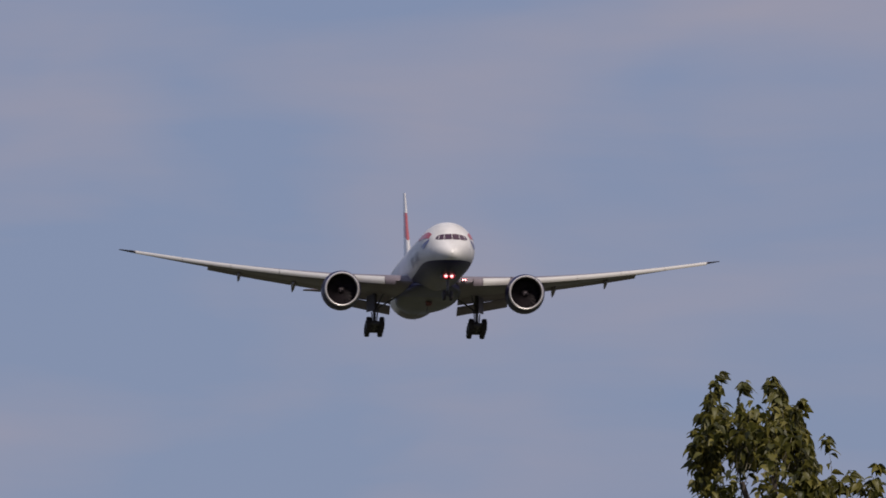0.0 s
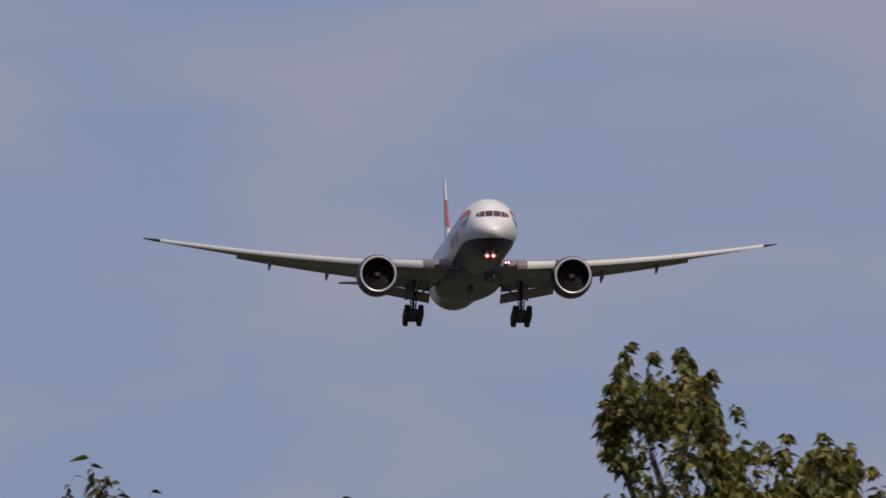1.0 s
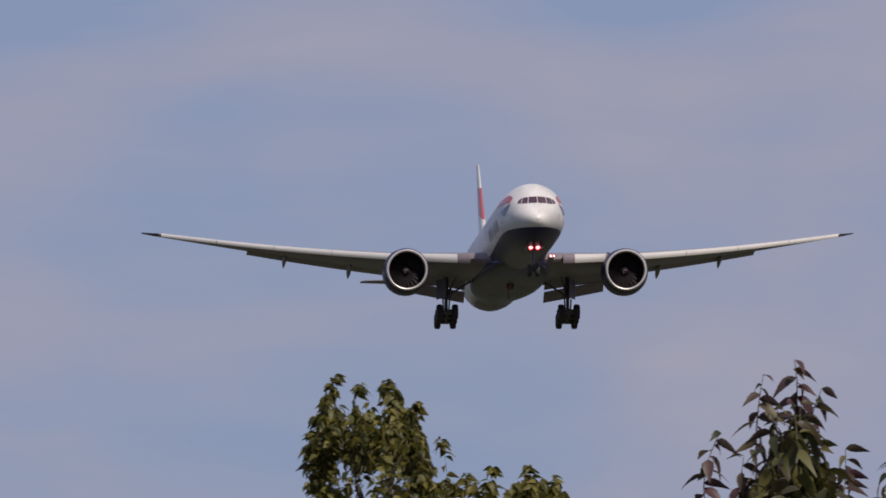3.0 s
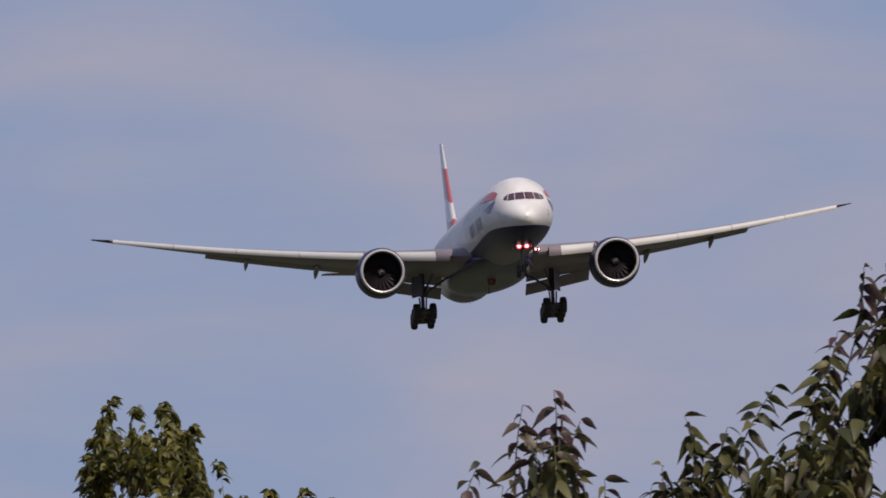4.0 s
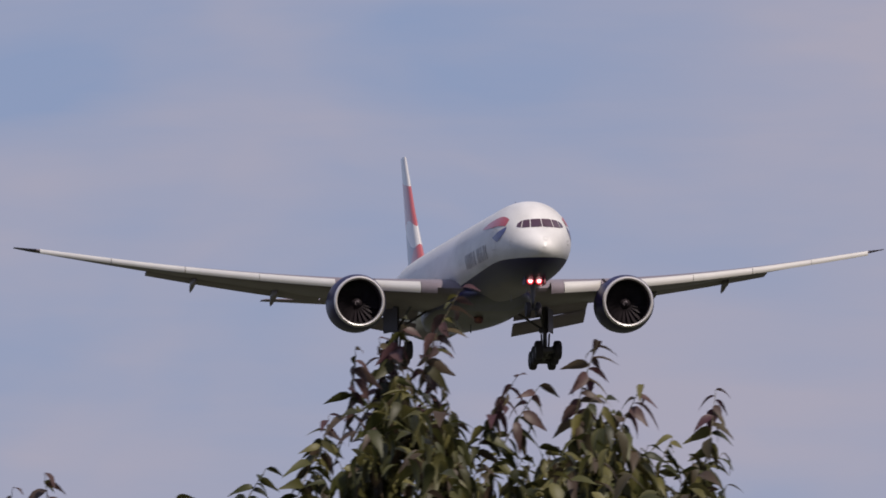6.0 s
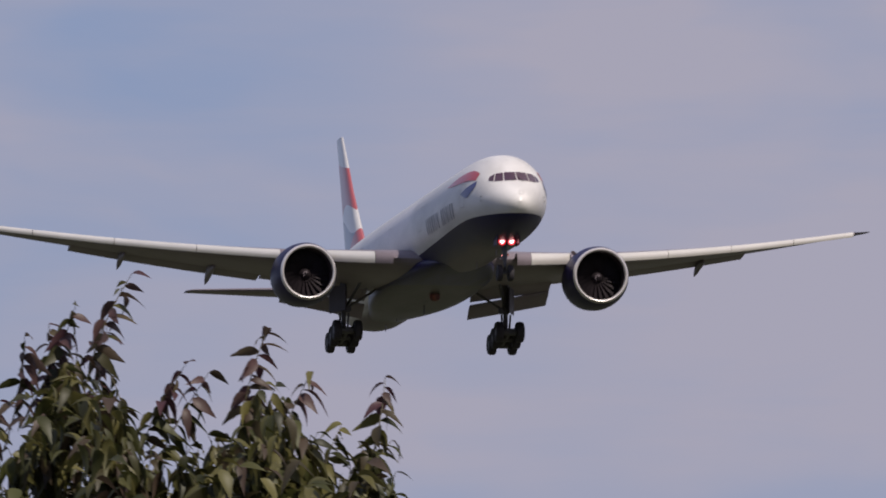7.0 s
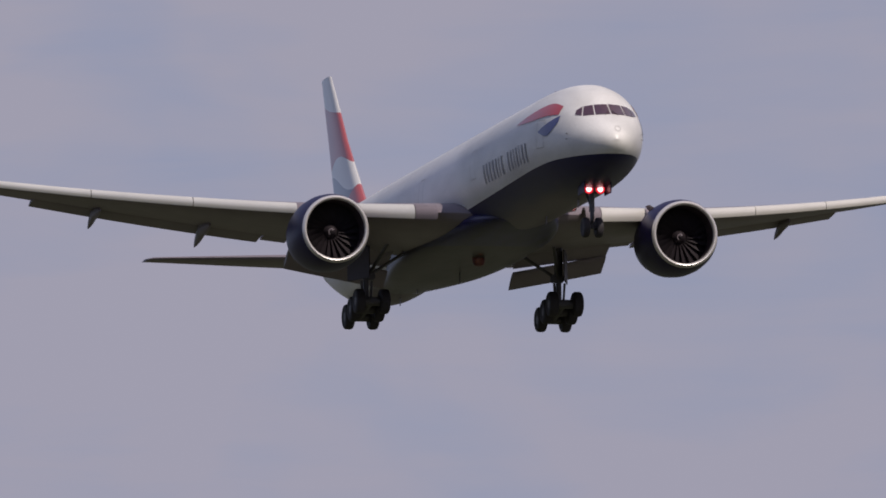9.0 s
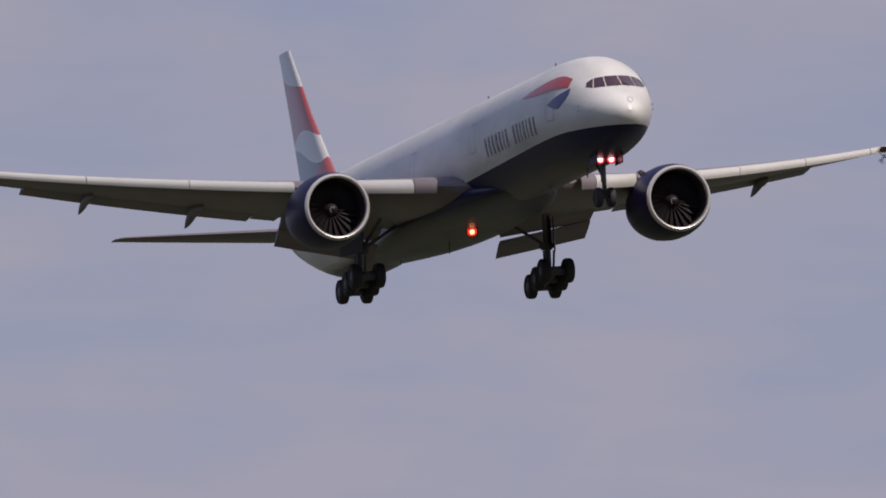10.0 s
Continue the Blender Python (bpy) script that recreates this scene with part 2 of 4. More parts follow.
TOP = [(0, -0.95), (0.12, -0.62), (0.4, -0.3), (1, 0.15), (1.8, 0.66), (2.4, 1.08), (3, 1.52), (3.6, 1.92), (4.4, 2.3), (5.5, 2.62), (7, 2.82), (9, 2.94), (11, 2.97), (58, 2.97), (63, 2.85), (68, 2.6), (73.6, 1.75)]
BOT = [(0, -0.95), (0.12, -1.25), (0.4, -1.55), (1, -1.92), (1.8, -2.22), (3, -2.52), (4.4, -2.76), (5.5, -2.88), (7, -3.0), (9, -3.08), (11, -3.1), (44, -3.1), (50, -3.25), (55, -3.45), (58, -3.3), (61, -2.9), (65, -2.0), (69.5, -0.75), (73.6, 1.0)]
HALF = [(0, 0.02), (0.12, 0.36), (0.4, 0.72), (1, 1.18), (1.8, 1.6), (3, 2.06), (4.4, 2.45), (5.5, 2.68), (7, 2.86), (9, 2.97), (11, 3.0), (48, 3.0), (54, 2.97), (60, 2.65), (66, 1.9), (71.5, 0.85), (73.6, 0.2)]


def hull_point(s, a, out=0.0):
    """A point of the hull s metres behind the nose, a degrees from its crown towards its left."""
    top, bot, w = curve_at(TOP, s), curve_at(BOT, s), curve_at(HALF, s)
    blend = min(s / 10, 1)
    zc = -0.95 * (1 - blend) ** 1.6
    zc = min(max(zc, bot + 0.01), top - 0.01) if s < 48 else (top + bot) / 2
    ca, sa = math.cos(radians(a)), math.sin(radians(a))
    h = (top - zc) if ca >= 0 else (zc - bot)
    return Vector((-s, (w + out) * sa, zc + (h + out) * ca))


def hull_at(y, z, out=0.0):
    """The foremost point of the nose at a given y and z."""
    lo, hi = 0.02, 14.0
    for _ in range(40):
        s = (lo + hi) / 2
        top, bot, w = curve_at(TOP, s), curve_at(BOT, s), curve_at(HALF, s)
        zc = min(max(-0.95 * (1 - min(s / 10, 1)) ** 1.6, bot + 0.01), top - 0.01)
        h = (top - zc) if z > zc else (zc - bot)
        if (y / w) ** 2 + ((z - zc) / h) ** 2 > 1:
            lo = s
        else:
            hi = s
    a = math.degrees(math.atan2(y / w, (z - zc) / h))
    return hull_point(s, a, out) + Vector((out * 0.6, 0, 0))


def hull():
    bm = bmesh.new()
    stations = [0.0, 0.03, 0.08, 0.16, 0.28, 0.45, 0.7, 1.0, 1.4, 1.8, 2.2, 2.6, 3, 3.4, 3.8, 4.4, 5, 5.8, 6.6, 7.6, 8.8, 10, 11, 14, 18, 22, 26, 30, 34, 38, 42, 46, 48, 50, 52, 54, 56, 58, 60, 62, 64, 66, 68, 70, 71.5, 72.7, 73.6]
    loft(bm, [[hull_point(s, 360 * i / 72) for i in range(72)] for s in stations])
    return part("fuselage", bm, hull_paint, airliner, "white hull with glossy navy underside")


fuselage = hull()


def hull_patch(name, corners, mat, out=0.02, nu=6, nv=4, label=""):
    """A thin skin on the hull between four corners given as (s, a), (s along, a round)."""
    bm = bmesh.new()
    grid = []
    for i in range(nu + 1):
        row = []
        for j in range(nv + 1):
            u, v = i / nu, j / nv
            c = [(1 - u) * (1 - v) * corners[0][k] + u * (1 - v) * corners[1][k] + u * v * corners[2][k] + (1 - u) * v * corners[3][k] for k in (0, 1)]
            row.append(bm.verts.new(hull_point(c[0], c[1], out)))
        grid.append(row)
    for i in range(nu):
        for j in range(nv):
            bm.faces.new((grid[i][j], grid[i + 1][j], grid[i + 1][j + 1], grid[i][j + 1]))
    return part(name, bm, mat, fuselage, label)


def cockpit_pane(corners):
    bm = bmesh.new()
    n = 6
    grid = []
    for i in range(n + 1):
        row = []
        for j in range(n + 1):
            u, v = i / n, j / n
            y = (1 - u) * (1 - v) * corners[0][0] + u * (1 - v) * corners[1][0] + u * v * corners[2][0] + (1 - u) * v * corners[3][0]
            z = (1 - u) * (1 - v) * corners[0][1] + u * (1 - v) * corners[1][1] + u * v * corners[2][1] + (1 - u) * v * corners[3][1]
            row.append(bm.verts.new(hull_at(y, z, 0.02)))
        grid.append(row)
    for i in range(n):
        for j in range(n):
            bm.faces.new((grid[i][j], grid[i + 1][j], grid[i + 1][j + 1], grid[i][j + 1]))
    return part("cockpit_window", bm, glass_dark, fuselage, "dark cockpit pane")


for side in (1, -1):
    for quad in (((0.03, 0.57), (0.80, 0.55), (0.71, 1.18), (0.03, 1.21)),
                 ((0.86, 0.55), (1.38, 0.55), (1.20, 1.12), (0.77, 1.17)),
                 ((1.43, 0.56), (1.68, 0.66), (1.57, 0.92), (1.25, 1.11))):
        cockpit_pane([(0.1 + side * y, z) for y, z in quad])


def ribbon_skin(name, mat, top, bottom, s0, s1, side, n=18, m=4, label=""):
    bm = bmesh.new()
    grid = []
    for i in range(n + 1):
        u = i / n
        s = s0 + (s1 - s0) * u
        grid.append([bm.verts.new(hull_point(s, side * (top(u) + (bottom(u) - top(u)) * j / m), 0.025)) for j in range(m + 1)])
    for i in range(n):
        for j in range(m):
            bm.faces.new((grid[i][j], grid[i + 1][j], grid[i + 1][j + 1], grid[i][j + 1]))
    return part(name, bm, mat, fuselage, label)


RED_TOP, RED_LOW = [(0, 67.6), (0.25, 63.5), (0.5, 57.9), (0.83, 50.0), (1, 50.4)], [(0, 67.9), (0.25, 70.2), (0.5, 69.9), (0.75, 66.8), (0.91, 64.2), (1, 62.3)]
BLUE_TOP, BLUE_LOW = [(0, 82.8), (0.65, 70.8), (1, 62.6)], [(0, 83.6), (0.53, 88.0), (0.8, 80.5), (1, 71.0)]
for side in (1, -1):
    ribbon_skin("red_ribbon", red_paint, lambda u: curve_at(RED_TOP, u), lambda u: curve_at(RED_LOW, u), 11.3, 4.25, side, label="red flag ribbon")
    ribbon_skin("blue_ribbon", blue_paint, lambda u: curve_at(BLUE_TOP, u), lambda u: curve_at(BLUE_LOW, u), 6.4, 4.0, side, label="blue flag ribbon")

# airline lettering on the side, as plain slate bars
for side in (1, -1):
    s = 8.6
    for k, wide in enumerate([0.24, 0.26, 0.14, 0.24, 0.14, 0.24, 0.26, 0, 0.28, 0.14, 0.26, 0.34, 0.28, 0.26, 0.24]):
        if wide:
            hull_patch("letter_bar", [(s, side * 92), (s + wide, side * 92), (s + wide + 0.1, side * 111), (s + 0.1, side * 111)], letter_paint, 0.025, 1, 5)
        s += (wide or 0.35) + 0.45

# door outlines, as thin seams round each door
def door_outline(s0, s1, a0, a1, side):
    w = 0.045
    da = w / 3.1 * 57.3
    for c in ([(s0, a0), (s1, a0), (s1, a0 + da), (s0, a0 + da)], [(s0, a1), (s1, a1), (s1, a1 + da), (s0, a1 + da)],
              [(s0, a0), (s0 + w, a0), (s0 + w, a1), (s0, a1)], [(s1 - w, a0), (s1, a0), (s1, a1), (s1 - w, a1)]):
        hull_patch("door_seam", [(s, side * a) for s, a in c], seam_paint, 0.02, 3, 5)


for side in (1, -1):
    for s0 in (5.6, 20.6, 33.5, 45.0, 57.0):
        door_outline(s0, s0 + 1.1, 70, 100, side)
# the shield mark on the nose
bm = bmesh.new()
ring = [(0.17 * math.cos(2 * math.pi * i / 20), 0.17 * math.sin(2 * math.pi * i / 20)) for i in range(20)]
loft(bm, [[hull_at(0.12 + y * k, -0.36 + z * k, 0.015) for y, z in ring] for k in (0.8, 1.0)], (False, False))
part("nose_mark", bm, seam_paint, fuselage)
# blade aerials on crown and belly
for s, a in ((9.0, 180), (16.5, 180), (48.5, 180), (53.0, 180), (14.0, 0), (28.0, 0)):
    bm = bmesh.new()
    foot = hull_point(s, a)
    up = 1 if a == 0 else -1
    loft(bm, [[foot + Vector((dx * k - 0.12 * (1 - k), dy * k, up * h)) for dx, dy in ((0.22, 0), (0, 0.03), (-0.22, 0), (0, -0.03))] for h, k in ((-0.05, 1.0), (0.42, 0.6))])
    part("aerial", bm, grey_paint, fuselage, "small blade aerial")
# thin drain mast under the belly
bm = bmesh.new()
tube(bm, (-39.0, 0.3, -3.4), (-39.1, 0.3, -4.1), 0.04)
part("drain_mast", bm, gear_metal, fuselage, "thin metal drain mast")
# probes beside the cockpit
for side in (1, -1):
    for a in (84, 92):
        bm = bmesh.new()
        foot = hull_point(2.9, side * a)
        tube(bm, foot, foot + Vector((0.02, side * 0.07, 0)), 0.02)
        tube(bm, foot + Vector((-0.04, side * 0.07, 0)), foot + Vector((0.14, side * 0.07, 0)), 0.014)
        part("air_probe", bm, gear_metal, fuselage, "bare metal air probe")
# wipers at the windscreen foot
for side in (1, -1):
    bm = bmesh.new()
    tube(bm, hull_at(0.1 + side * 0.35, 0.50, 0.03), hull_at(0.1 + side * 0.07, 0.78, 0.05), 0.014)
    part("wiper", bm, duct_grey, fuselage, "thin black wiper")

# wing-to-body fairing: a boxy, flat-bottomed swelling that tapers into the hull at both ends
FAIRING_LOW = [(20, -2.92), (24, -3.2), (28, -3.38), (33, -3.42), (38, -3.5), (44, -3.55), (48, -3.46), (52, -3.3)]
FAIRING_HALF = [(20, 1.2), (23, 2.2), (27, 2.95), (32, 3.22), (38, 3.22), (42, 2.95), (46, 2.35), (52, 1.3)]


def fairing():
    bm = bmesh.new()
    rings = []
    for i in range(41):
        u = i / 40
        s = 20.0 + 32.0 * u
        k = math.sin(math.pi * u) ** 0.55
        low, wide, up = curve_at(FAIRING_LOW, s), curve_at(FAIRING_HALF, s), -2.4 + 0.8 * k
        square = 0.95 - 0.4 * k
        rings.append([(-s, wide * math.copysign(abs(math.sin(a)) ** square, math.sin(a)), (low + up) / 2 - (up - low) / 2 * math.copysign(abs(math.cos(a)) ** square, math.cos(a)))
                      for a in [2 * math.pi * j / 48 for j in range(48)]])
    loft(bm, rings)
    return part("wing_root_fairing", bm, belly_grey, airliner, "grey belly fairing between the wings")


belly_grey = material("belly_grey_paint", (0.029, 0.023, 0.028), 0.42, 0, 1.5, 7.0, coat=0.05, flow=(0.25, 1, 1))
belly_grey.node_tree.nodes["Principled BSDF"].inputs["Specular IOR Level"].default_value = 0.35


def front_zone(nt, sep):
    x, z = sep.outputs[0], sep.outputs[2]
    line = math_node(nt, "ADD", math_node(nt, "MULTIPLY", math_node(nt, "ADD", x, 30.0), -0.10), -3.15)
    return math_node(nt, "GREATER_THAN", z, line)


tint_zones(belly_grey, [(front_zone, NAVY)])
fairing()


# ---- wings ----
def foil(c, t, n=14, camber=0.015, x1=1.0):
    """A closed wing section of chord c: points (aft, up), from the trailing edge over the top and back below."""
    pts = []
    for sgn in (1, -1):
        xs = [x1 * 0.5 * (1 + math.cos(math.pi * i / n)) for i in range(n + 1)]
        if sgn < 0:
            xs = xs[::-1][1:-1]
        for x in xs:
            yt = 5 * t * (0.2969 * math.sqrt(x) - 0.126 * x - 0.3516 * x**2 + 0.2843 * x**3 - 0.1015 * x**4)
            pts.append((x * c, c * (camber * 4 * x * (1 - x) + sgn * yt)))
    return pts


LE = [(2.2, 24.5), (3.1, 25.1), (9.6, 29.7), (22.65, 38.9), (31.0, 44.8), (32.4, 46.7)]
TE = [(2.2, 39.5), (3.1, 39.6), (10.4, 40.5), (22.65, 44.1), (31.0, 47.3), (32.4, 47.8)]
RISE = [(2.2, -2.2), (3.1, -2.1), (9.6, -1.36), (16, -0.43), (22.65, 0.72), (31.0, 2.4), (32.4, 2.74)]


def lin(table, y):
    for (a, va), (b, vb) in zip(table, table[1:]):
        if y <= b:
            return va + (vb - va) * (y - a) / (b - a)
    return table[-1][1]


def wing_ring(y, side, x1=1.0, t=None):
    le, te, z = lin(LE, y), lin(TE, y), curve_at(RISE, y)
    c = te - le
    t = t or (0.125 - 0.035 * min(y / 30, 1))
    tilt = radians(3.0 - 4.0 * min(y / 31, 1))
    return [(-(le + a), side * y, z + b - (a - 0.3 * c) * math.sin(tilt)) for a, b in foil(c, t, x1=x1)]


def flap_ring(y, side, chord, angle, drop, aft, t=0.16):
    """A section of a flap whose nose lies aft of the wing's trailing edge and drop below the wing."""
    te, z = lin(TE, y), curve_at(RISE, y)
    ca, sa = math.cos(radians(angle)), math.sin(radians(angle))
    return [(-(te + aft + a * ca + b * sa), side * y, z - drop + b * ca - a * sa) for a, b in foil(chord, t, 8, 0.03)]


def span(y0, y1, n):
    return [y0 + (y1 - y0) * i / n for i in range(n + 1)]


def wing(side):
    bm = bmesh.new()
    loft(bm, [wing_ring(y, side) for y in span(2.2, 31.0, 26)])
    w = part("wing", bm, grey_paint, airliner, "swept light grey wing with slats and flaps out")
    bm = bmesh.new()
    loft(bm, [wing_ring(y, side, t=0.09 - 0.03 * (y - 31.0) / 1.4) for y in (31.03, 31.5, 31.9, 32.2, 32.42)])
    part("raked_tip", bm, blade_metal, w, "dark raked wing tip")
    # slats: curved strips let out ahead of and below the leading edge
    for y0, y1 in ((4.15, 5.2), (5.24, 8.3), (10.9, 15.93), (15.97, 20.93), (20.97, 25.93), (25.97, 30.8)):
        bm = bmesh.new()
        rings = []
        for y in span(y0, y1, 6):
            le, te, z = lin(LE, y), lin(TE, y), curve_at(RISE, y)
            c = te - le
            k = (0.55 if y < 9 else 0.40) + 0.05 * c
            outer = [(k * (0.5 * math.cos(a) - 0.55), k * (0.42 * math.sin(a)) - 0.12) for a in [radians(20 + 200 * i / 8) for i in range(9)]]
            inner = [(k * (0.42 * math.cos(a) - 0.50), k * (0.34 * math.sin(a)) - 0.12) for a in [radians(215 - 190 * i / 8) for i in range(9)]]
            rings.append([(-(le + a + 0.15), side * y, z + b - 0.04 + c * 0.012) for a, b in outer + inner])
        loft(bm, rings)
        part("slat", bm, slat_metal if y0 > 5 else grey_paint, w, "bright leading edge slat" if y0 > 5 else "short grey inner slat")
    # flaps: a two-piece slotted one inboard, the flaperon behind the engine, a long one outboard
    for y0, y1, chord, narrow, angle, drop, out, aft in ((3.6, 9.1, 1.95, 1.0, 27, 0.22, 0.25, -1.2), (3.6, 9.1, 1.55, 1.0, 34, 1.31, 0.5, 0.40),
                                                         (9.2, 10.55, 2.2, 1.0, 8, 0.02, 0.0, -1.16), (10.7, 23.05, 2.6, 0.68, 11, -0.05, 0.0, -1.25)):
        bm = bmesh.new()
        loft(bm, [flap_ring(y, side, chord * (1 + (narrow - 1) * (y - y0) / (y1 - y0)), angle, drop - out * (y - y0) / (y1 - y0), aft) for y in span(y0, y1, 8)])
        part("flap", bm, grey_paint, w, "lowered trailing flap")
    # canoe-shaped flap track fairings
    for y, big in ((3.75, 0.8), (14.0, 0.95), (19.75, 0.8)):
        te, z = lin(TE, y), curve_at(RISE, y)
        bm = bmesh.new()
        rings = []
        for i in range(13):
            u = i / 12
            r = 0.34 * big * math.sin(math.pi * min(0.04 + u * 0.95, 0.985)) ** 0.7
            cx, cz = te - 3.2 * big + 4.6 * big * u, z - 0.40 * big - 0.95 * big * max(u - 0.45, 0) ** 1.2 * 1.6
            rings.append([(-cx, side * y + r * 0.7 * math.cos(a), cz + r * 1.25 * math.sin(a)) for a in [2 * math.pi * j / 12 for j in range(12)]])
        loft(bm, rings)
        part("flap_fairing", bm, grey_paint, w, "canoe-shaped flap track fairing")
    return w


wings = {side: wing(side) for side in (1, -1)}


# ---- engines ----
def engine(side):
    y, z, s0 = side * 9.79, -2.89, 24.9
    bm = bmesh.new()
    prof = [(0.20, 1.86), (0.5, 1.94), (1.0, 2.03), (1.8, 2.09), (2.8, 2.08), (4.0, 1.95), (5.0, 1.72), (5.6, 1.54), (5.6, 1.46), (4.0, 1.5)]
    lathe_x(bm, [(-(s0 + a), r) for a, r in prof], y, z)
    e = part("engine", bm, navy_paint, airliner, "big turbofan in a navy nacelle with bright intake lip")
    bm = bmesh.new()
    lathe_x(bm, [(-(s0 + a), r) for a, r in ((0.205, 1.86), (0.11, 1.83), (0.04, 1.785), (0.0, 1.73), (0.015, 1.68), (0.06, 1.645), (0.12, 1.625), (0.24, 1.61))], y, z)
    part("intake_lip", bm, lip_metal, e, "polished bare metal intake lip")
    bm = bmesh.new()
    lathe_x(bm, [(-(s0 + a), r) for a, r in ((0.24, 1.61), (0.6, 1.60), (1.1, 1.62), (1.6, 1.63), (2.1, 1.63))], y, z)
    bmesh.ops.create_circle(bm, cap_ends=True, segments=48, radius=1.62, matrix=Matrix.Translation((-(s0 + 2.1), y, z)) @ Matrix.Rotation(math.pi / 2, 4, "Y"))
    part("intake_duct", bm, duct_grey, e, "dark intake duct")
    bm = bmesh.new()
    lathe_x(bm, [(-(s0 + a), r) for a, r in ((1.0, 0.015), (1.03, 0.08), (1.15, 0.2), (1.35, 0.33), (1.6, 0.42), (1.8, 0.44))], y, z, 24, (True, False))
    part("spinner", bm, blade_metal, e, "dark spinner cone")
    # pale comma mark on the spinner
    bm = bmesh.new()
    mark = []
    for i in range(10):
        u = i / 9
        a, r = 0.6 + 3.6 * u, 0.07 + 0.14 * u
        xx = -(s0 + 1.03 + (r - 0.08) * 0.95) + 0.02
        mark.append([bm.verts.new((xx + 0.004, y + (r + d) * math.cos(a), z + (r + d) * math.sin(a))) for d in (-0.03 * (1 - u * 0.5), 0.035 * (1 - u * 0.5))])
    for a, b in zip(mark, mark[1:]):
        bm.faces.new((a[0], a[1], b[1], b[0]))
    part("spinner_mark", bm, grey_paint, e, "pale comma mark")
    # swept fan blades
    bm = bmesh.new()
    rings = []
    for i in range(7):
        u = i / 6
        r = 0.40 + 1.2 * u
        tw = radians(28 + 36 * u)
        ch = 0.30 + 0.34 * math.sin(math.pi * (0.25 + 0.5 * u))
        sweep = 0.12 * math.sin(math.pi * u) - 0.05 * u
        rings.append([(-(s0 + 1.62) + sweep + dx * math.cos(tw) - dy * math.sin(tw), dx * math.sin(tw) + dy * math.cos(tw), r) for dx, dy in ((-ch / 2, 0), (0, 0.025), (ch / 2, 0), (0, -0.025))])
    loft(bm, rings)
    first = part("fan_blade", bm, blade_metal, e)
    first.matrix_basis = Matrix.Translation((0, y, z))
    for k in range(1, 22):
        share(first, "fan_blade", e, Matrix.Translation((0, y, z)) @ Matrix.Rotation(2 * math.pi * k / 22, 4, "X"))
    # core exhaust and plug
    bm = bmesh.new()
    lathe_x(bm, [(-(s0 + a), r) for a, r in ((4.0, 1.2), (5.6, 1.1), (6.6, 0.85), (7.1, 0.75), (7.1, 0.6), (7.9, 0.2), (8.1, 0.05))], y, z, 32)
    part("exhaust_core", bm, gear_metal, e, "bare metal exhaust nozzle")
    # pylon from nacelle to wing
    bm = bmesh.new()
    rings = []
    for s, z0, z1, w in ((27.0, z + 1.80, z + 1.86, 0.05), (28.2, z + 1.6, z + 2.12, 0.3), (29.6, z + 1.4, z + 2.1, 0.36), (31.5, z + 1.0, z + 1.75, 0.36), (34.0, z + 0.85, z + 1.6, 0.2), (36.5, z + 1.3, z + 1.5, 0.06)):
        rings.append([(-s, y - w, z0), (-s, y + w, z0), (-s, y + w * 0.8, z1), (-s, y - w * 0.8, z1)])
    loft(bm, rings)
    part("pylon", bm, grey_paint, e, "grey engine pylon")
    # strake on the nacelle's inner shoulder
    bm = bmesh.new()
    a = radians(38)
    cy, cz = -side * math.sin(a), math.cos(a)
    loft(bm, [[(-(s0 + s), y + cy * (r + dy), z + cz * (r + dy)) for s, r, dy in ((1.6, 1.96, 0), (3.2, 1.94, 0), (3.2, 1.94, h), (2.3, 1.96, h * 0.9))] for h in (0.45, 0.46)], (True, True))
    part("strake", bm, grey_paint, e, "small nacelle strake", smooth=False)
    return e


engines = [engine(side) for side in (1, -1)]


# ---- tail ----
def tail_ring(le, te, t, place):
    return [place(-(le + a), b) for a, b in foil(te - le, t, 10, 0.0)]


fin_paint = material("fin_paint", WHITE, 0.3, 0, 0.05, 3.0, coat=0.4)


def band(z0, amp, slope, phase, over):
    def build(nt, sep):
        x, z = sep.outputs[0], sep.outputs[2]
        wave = math_node(nt, "MULTIPLY", math_node(nt, "SINE", math_node(nt, "ADD", math_node(nt, "MULTIPLY", x, 0.55), phase)), amp)
        line = math_node(nt, "ADD", math_node(nt, "MULTIPLY", math_node(nt, "ADD", x, 68.0), slope), math_node(nt, "ADD", wave, z0))
        return math_node(nt, "GREATER_THAN" if over else "LESS_THAN", z, line)
    return build


def fin():
    bm = bmesh.new()
    loft(bm, [tail_ring(le, te, 0.10, lambda x, b, z=z: (x, b, z)) for z, le, te in ((1.6, 59.6, 69.6), (2.8, 61.4, 70.0), (3.4, 62.2, 70.0), (5.4, 64.5, 70.8), (7.4, 66.8, 71.6), (9.4, 68.7, 72.5), (11.3, 70.6, 73.3), (11.7, 71.0, 73.5))])
    f = part("fin", bm, fin_paint, airliner, "tall white fin with red and blue waves")
    for side in (1, -1):
        bm = bmesh.new()
        rings = []
        for y, le, te, z in ((0.6, 62.1, 69.1, 0.1), (2.2, 63.4, 69.6, 0.18), (6.0, 66.5, 71.0, 0.46), (9.8, 69.7, 72.3, 0.74), (10.7, 70.5, 72.6, 0.8), (11.0, 71.3, 72.7, 0.81)):
            rings.append(tail_ring(le, te, 0.09, lambda x, b, y=y, z=z: (x, side * y, z + b)))
        loft(bm, rings)
        part("tailplane", bm, grey_paint, airliner, "grey horizontal tailplane")
    return f


